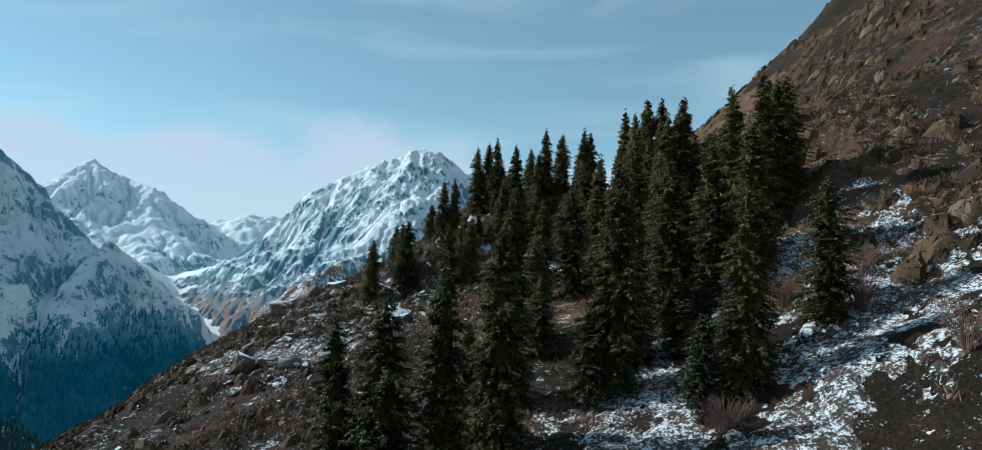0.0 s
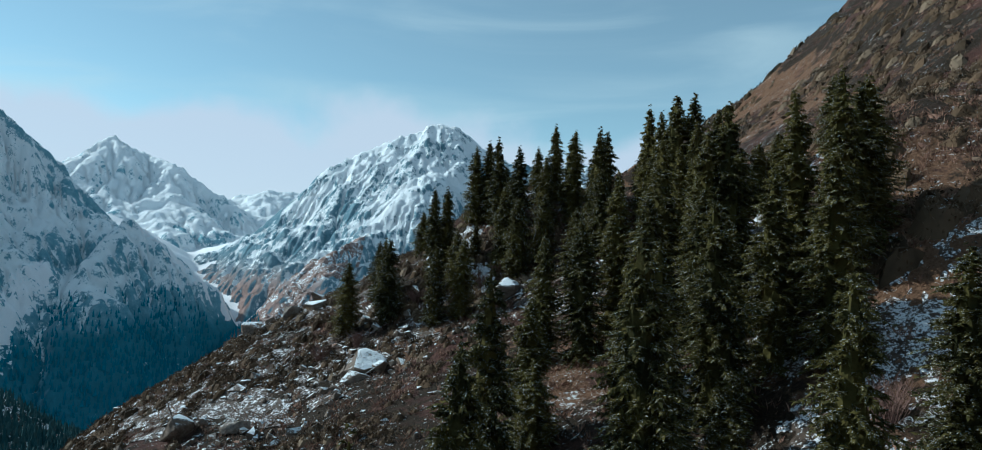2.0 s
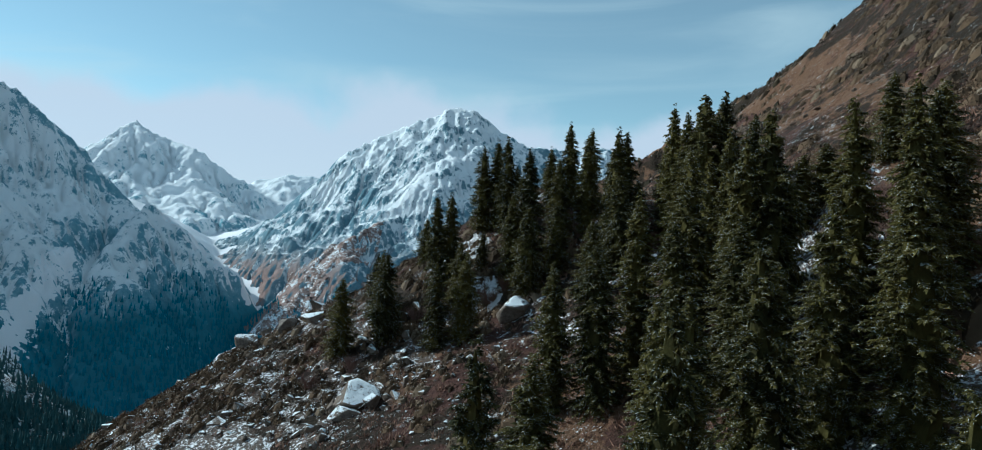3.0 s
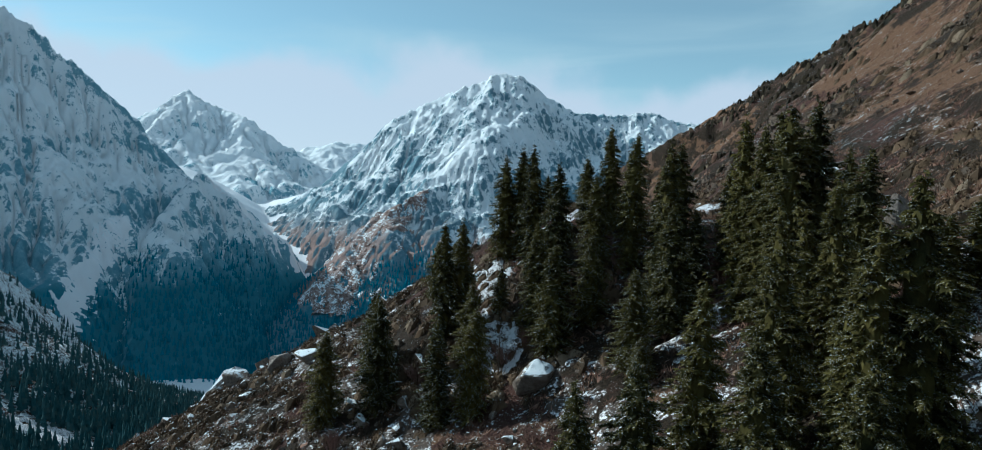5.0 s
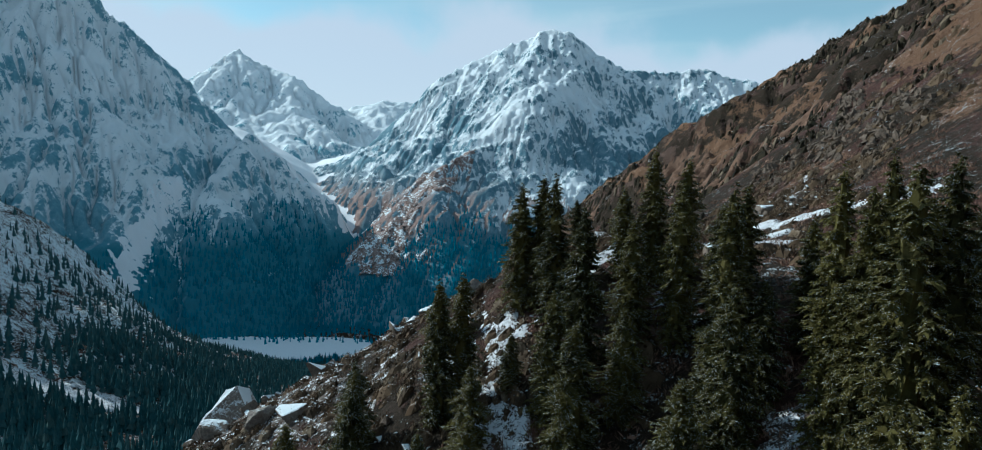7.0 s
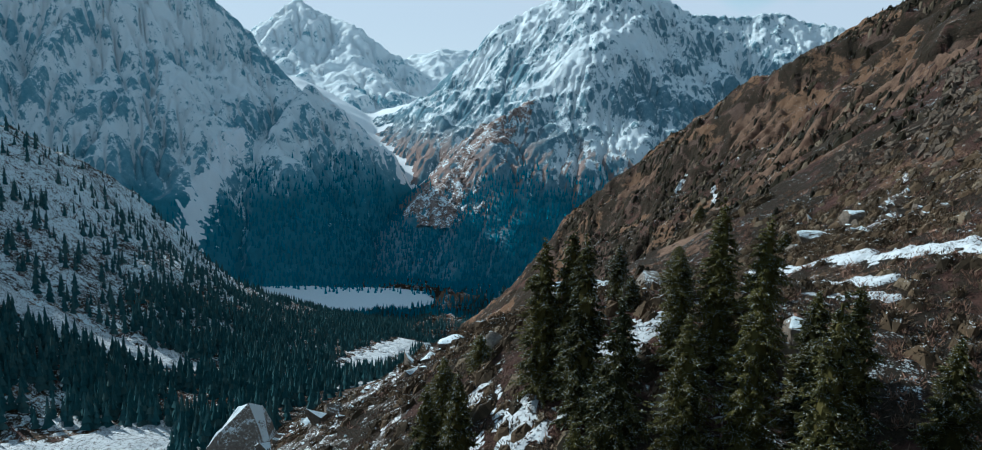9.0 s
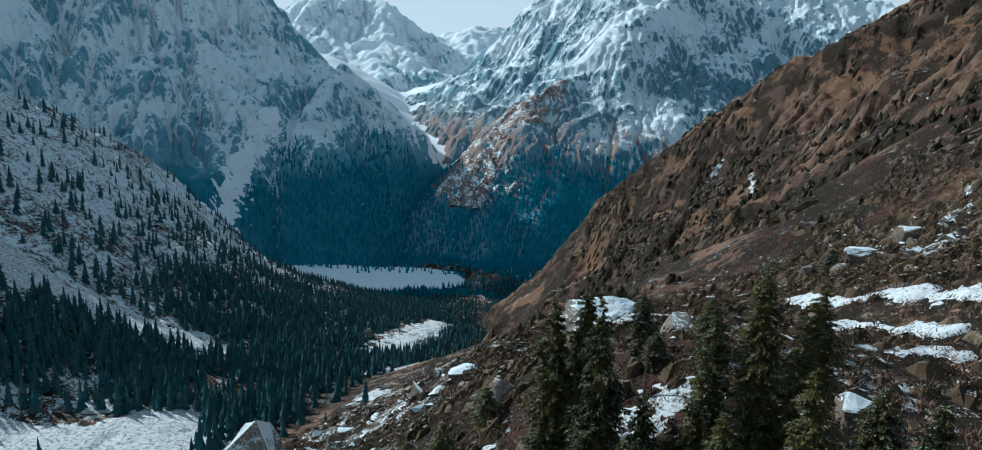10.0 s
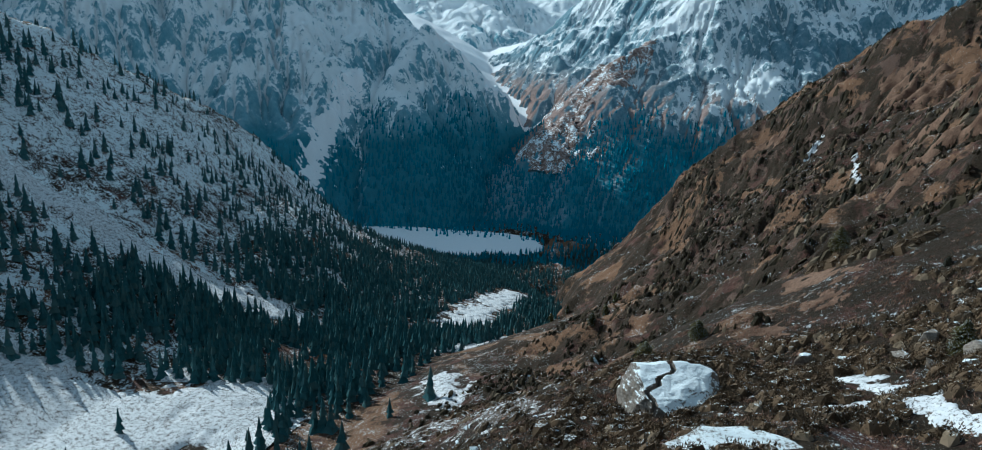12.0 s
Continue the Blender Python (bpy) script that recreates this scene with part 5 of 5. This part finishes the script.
EARTH, SPUR_GRASS = earth_material(), earth_material("spur_grass", 0.13, (0.24, 0.172, 0.15), (0.41, 0.305, 0.27))
for label, line, width, step in (
        ("long tan strip of dry grass on the hillside", ((112, 405), (98, 422), (90, 466), (70, 480), (56, 484), (43, 460)), 8, 1.5),
        ("broad tan slope of dry grass under the cliffs", ((80, 540), (66, 545), (62, 600), (64, 656), (52, 656)), 9, 1.5),
        ("tan dry grass near the hill's crest", ((84, 748), (70, 770), (62, 800)), 13, 2.0),
        ("narrow tan ledge on the dark hillside", ((-20, 846), (-36, 852), (-54, 860)), 5, 1.5),
        ("bare tan earth between dark bushes", ((7, 296), (12, 290), (15, 285), (12.5, 276)), 2.4, 0.7),
        ("bare tan earth behind the cracked boulder", ((-4, 253), (-1, 258), (2.5, 267)), 2.8, 0.6)):
    ground_patch("bare_earth", label, line, width, int(width * 31), 1.6, step, 0.12 if step < 1 else 1.3, EARTH, "bare ground", "patches of bare earth")


def spur_top(X, Y):
    """The rounded top of the sunny spur, its gullies filled with earth."""
    fill = np.mean([on_mountain("mountain_center", X + dx, Y + dy) for dx in (-44, -22, 0, 22, 44) for dy in (-44, -22, 0, 22, 44)], 0)
    own = on_mountain("mountain_center", X, Y)
    return np.maximum(own, fill + 2.0)


ground_patch("bare_earth", "reddish sunlit grass on a mountain spur, flecked with snow", SUNNY_SPUR, 75, 78, 1.1, 5.0, 5.0, SPUR_GRASS, "bare ground", "patches of bare earth", spur_top)
rubble("cliffs", "pale brown cliffs of upright broken slabs above the trail", np.concatenate([
    crags(26, 55, 76, 236, 305, 2.6, (0.6, 1.7), 61), crags(6, 44, 53, 264, 292, 2.0, (0.5, 1.2), 62)]), PALE_CLIFF, 55, -0.15, 2.0)
rubble("broken_cliffs", "brown broken cliffs on the ribs of the hillside", np.concatenate([
    crags(26, -60, 60, 640, 760, 7.0, (0.7, 2.0), 63), crags(26, -150, 60, 780, 1150, 9.0, (0.9, 2.6), 64), crags(16, 20, 130, 330, 560, 5.0, (0.6, 1.7), 65)]), CLIFF_ROCK, 56, -0.2, 1.7)
rubble("rubble_heap", "heap of pale rubble and snow above the trail", np.concatenate([
    strewn(230, 36, 50, 220, 253, (0.35, 1.7), 66, lambda x, y: 0.9 + 0 * x, 1.6)]), ROCK, 57)


# ---- bushes round the boulder and the trail ----
def juniper_bush(x, y, r, lift=0.0, tall=0.95):
    """One bush of several mounds, rough with sprays."""
    rng = random.Random(int(x * 53 + y * 17))
    rows = [(x, y, r * 0.75)] + [(x + rng.uniform(-0.75, 0.75) * r, y + rng.uniform(-0.6, 0.6) * r, r * rng.uniform(0.35, 0.6)) for _ in range(4)]
    ob = scrub("juniper_bush", "dark olive juniper bush with pale twigs and flecks of snow", np.array(rows), 260, JUNIPER, rng.randrange(9999), tall, 0.22, 3, 10, 0.22)
    ob.location.z = lift
    return tagged(ob, "dark olive juniper bush with pale twigs and flecks of snow", "bush", "juniper bushes")


BUSHES = [(-7.0, 219.0, 2.0), (-2.2, 224.0, 2.2), (-1.0, 230.0, 2.6), (-2.5, 235.0, 2.4), (0.5, 239.0, 2.4), (5.5, 229.0, 3.0), (9.5, 231.0, 2.6), (7.5, 225.0, 2.2), (12.7, 299.2, 3.0), (16.2, 296.0, 3.2), (9.0, 303.0, 2.4),
          (-0.1, 206.0, 1.6), (16.1, 211.0, 2.6), (12.5, 213.5, 2.2), (-19.2, 219.6, 1.9), (-24.3, 224.0, 2.4), (24.6, 231.0, 2.4), (25.1, 243.0, 2.8), (21.0, 240.0, 2.4), (29.0, 234.0, 2.4), (-1.7, 249.0, 2.6), (4.6, 246.0, 2.8),
          (24.7, 289.6, 3.2), (27.5, 291.0, 3.0), (8.0, 238.0, 2.6), (13.0, 242.0, 2.4), (18.0, 246.0, 2.4), (-14.5, 211.0, 1.8), (-9.0, 207.0, 1.6), (9.5, 205.0, 1.9), (20.0, 220.0, 1.8), (28.0, 220.0, 2.2), (33.0, 213.0, 2.0), (38.0, 218.0, 2.4), (33.0, 226.0, 2.2)]
for x, y, r in BUSHES:
    juniper_bush(x, y, 1.25 * r)


# ---- bare shrubs and dead wood ----
def wood_material(name, dark, light):
    m = Nodes(name)
    a = m.noise(9.0, 4, 0.7)
    return m.done(m.mix(m.ramp(a, 0.3, 0.7), dark, light), 0.85)


RED_TWIGS, DEAD_WOOD = wood_material("red_twigs", (0.11, 0.065, 0.055), (0.25, 0.155, 0.125)), wood_material("dead_wood", (0.25, 0.22, 0.18), (0.5, 0.46, 0.4))


def stem(verts, faces, pts, r0, r1, sides=3):
    base = len(verts)
    for k, p in enumerate(pts):
        r = r0 + (r1 - r0) * k / (len(pts) - 1)
        for j in range(sides):
            a = 6.2832 * j / sides
            verts.append((p[0] + r * math.cos(a), p[1] + r * math.sin(a), p[2] + (0.5 * r if j == 0 else 0)))
    for k in range(len(pts) - 1):
        for j in range(sides):
            a, b = base + k * sides + j, base + k * sides + (j + 1) % sides
            faces.append((a, b, b + sides, a + sides))


def bare_shrub(x, y, height, label="leafless reddish shrub of thin bare twigs", material=RED_TWIGS, stems=34):
    rng = random.Random(int(x * 71 + y * 13))
    verts, faces = [], []
    for _ in range(stems):
        a, out = rng.uniform(0, 6.28), rng.uniform(0.15, 0.7) * height
        h = height * rng.uniform(0.6, 1.0)
        c, s = math.cos(a), math.sin(a)
        x0, y0 = 0.25 * out * c, 0.25 * out * s
        pts = [(x0, y0, -0.2), (x0 + 0.35 * out * c, y0 + 0.35 * out * s, 0.5 * h), (x0 + out * c, y0 + out * s, h)]
        stem(verts, faces, pts, 0.03, 0.012)
        for _ in range(5):
            f = rng.uniform(0.3, 0.9)
            b = a + rng.uniform(-1.2, 1.2)
            p = (x0 + out * f * c, y0 + out * f * s, h * f)
            q = rng.uniform(0.2, 0.45) * height * 0.6
            stem(verts, faces, [p, (p[0] + q * 0.6 * math.cos(b), p[1] + q * 0.6 * math.sin(b), p[2] + q)], 0.018, 0.009)
    ob = new("bare_shrub", mesh_of("bare_shrub", verts, faces, [material]))
    ob.location = (x, y, ground_at(x, y))
    return tagged(ob, label, "shrub", "bare shrubs")


for x, y, h in ((29.5, 70.0, 2.4), (18.5, 55.0, 2.0), (14.6, 71.0, 1.8), (33.6, 62.7, 2.6), (34.7, 50.8, 2.2), (36.5, 68.5, 2.4), (35.5, 93.0, 2.6), (37.5, 96.0, 2.8), (39.0, 100.0, 2.2), (13.5, 148.5, 1.8), (-4.5, 136.0, 1.6), (-1.0, 138.5, 1.8), (1.5, 141.0, 1.6), (-12.0, 139.0, 1.8), (-20.0, 131.0, 1.9), (-25.0, 128.0, 1.8)):
    bare_shrub(x, y, 1.45 * h, stems=60)


def dead_branch(x, y):
    """A pale fallen stem, bent upwards, with two side twigs."""
    verts, faces = [], []
    stem(verts, faces, [(0, 0, -0.3), (0.3, 0.2, 0.7), (1.0, 0.5, 1.1), (1.5, 0.7, 1.9), (2.0, 0.9, 2.9), (3.0, 1.1, 3.6)], 0.09, 0.03, 6)
    stem(verts, faces, [(0.9, 0.45, 1.05), (0.1, 0.5, 1.3), (-0.8, 0.4, 1.2)], 0.05, 0.02, 5)
    stem(verts, faces, [(1.6, 0.72, 2.1), (2.5, 0.4, 2.2)], 0.04, 0.015, 5)
    ob = new("dead_branch", mesh_of("dead_branch", verts, faces, [DEAD_WOOD]))
    ob.location = (x, y, ground_at(x, y))
    tagged(ob, "pale bent dead branch standing beside a spruce", "branch")


dead_branch(29.7, 100.5)


def dead_spruce(x, y, height):
    """A thin bare trunk with short broken twigs."""
    rng = random.Random(int(x * 7 + y))
    root = new("dead_spruce")
    root.location = (x, y, ground_at(x, y))
    verts, faces = [], []
    stem(verts, faces, [(0, 0, -0.4), (0.03, 0, height * 0.5), (0.1, 0.05, height)], 0.13, 0.03, 7)
    child("trunk", mesh_of("trunk", verts, faces, [BARK], True), root, "thin bare trunk")
    verts, faces = [], []
    for _ in range(70):
        z, a = rng.uniform(0.15, 1.0) * height, rng.uniform(0, 6.28)
        q = 0.9 * (1.15 - z / height) * rng.uniform(0.5, 1.2)
        stem(verts, faces, [(0.05, 0.02, z), (q * math.cos(a), q * math.sin(a), z - 0.25 * q)], 0.02, 0.008)
    tagged(child("twigs", mesh_of("twigs", verts, faces, [BARK]), root), kind="stuff")
    return tagged(root, "thin dying spruce with bare broken twigs", "tree")


dead_spruce(3.5, 165.0, 6.0)
dead_spruce(-1.6, 137.5, 5.0)
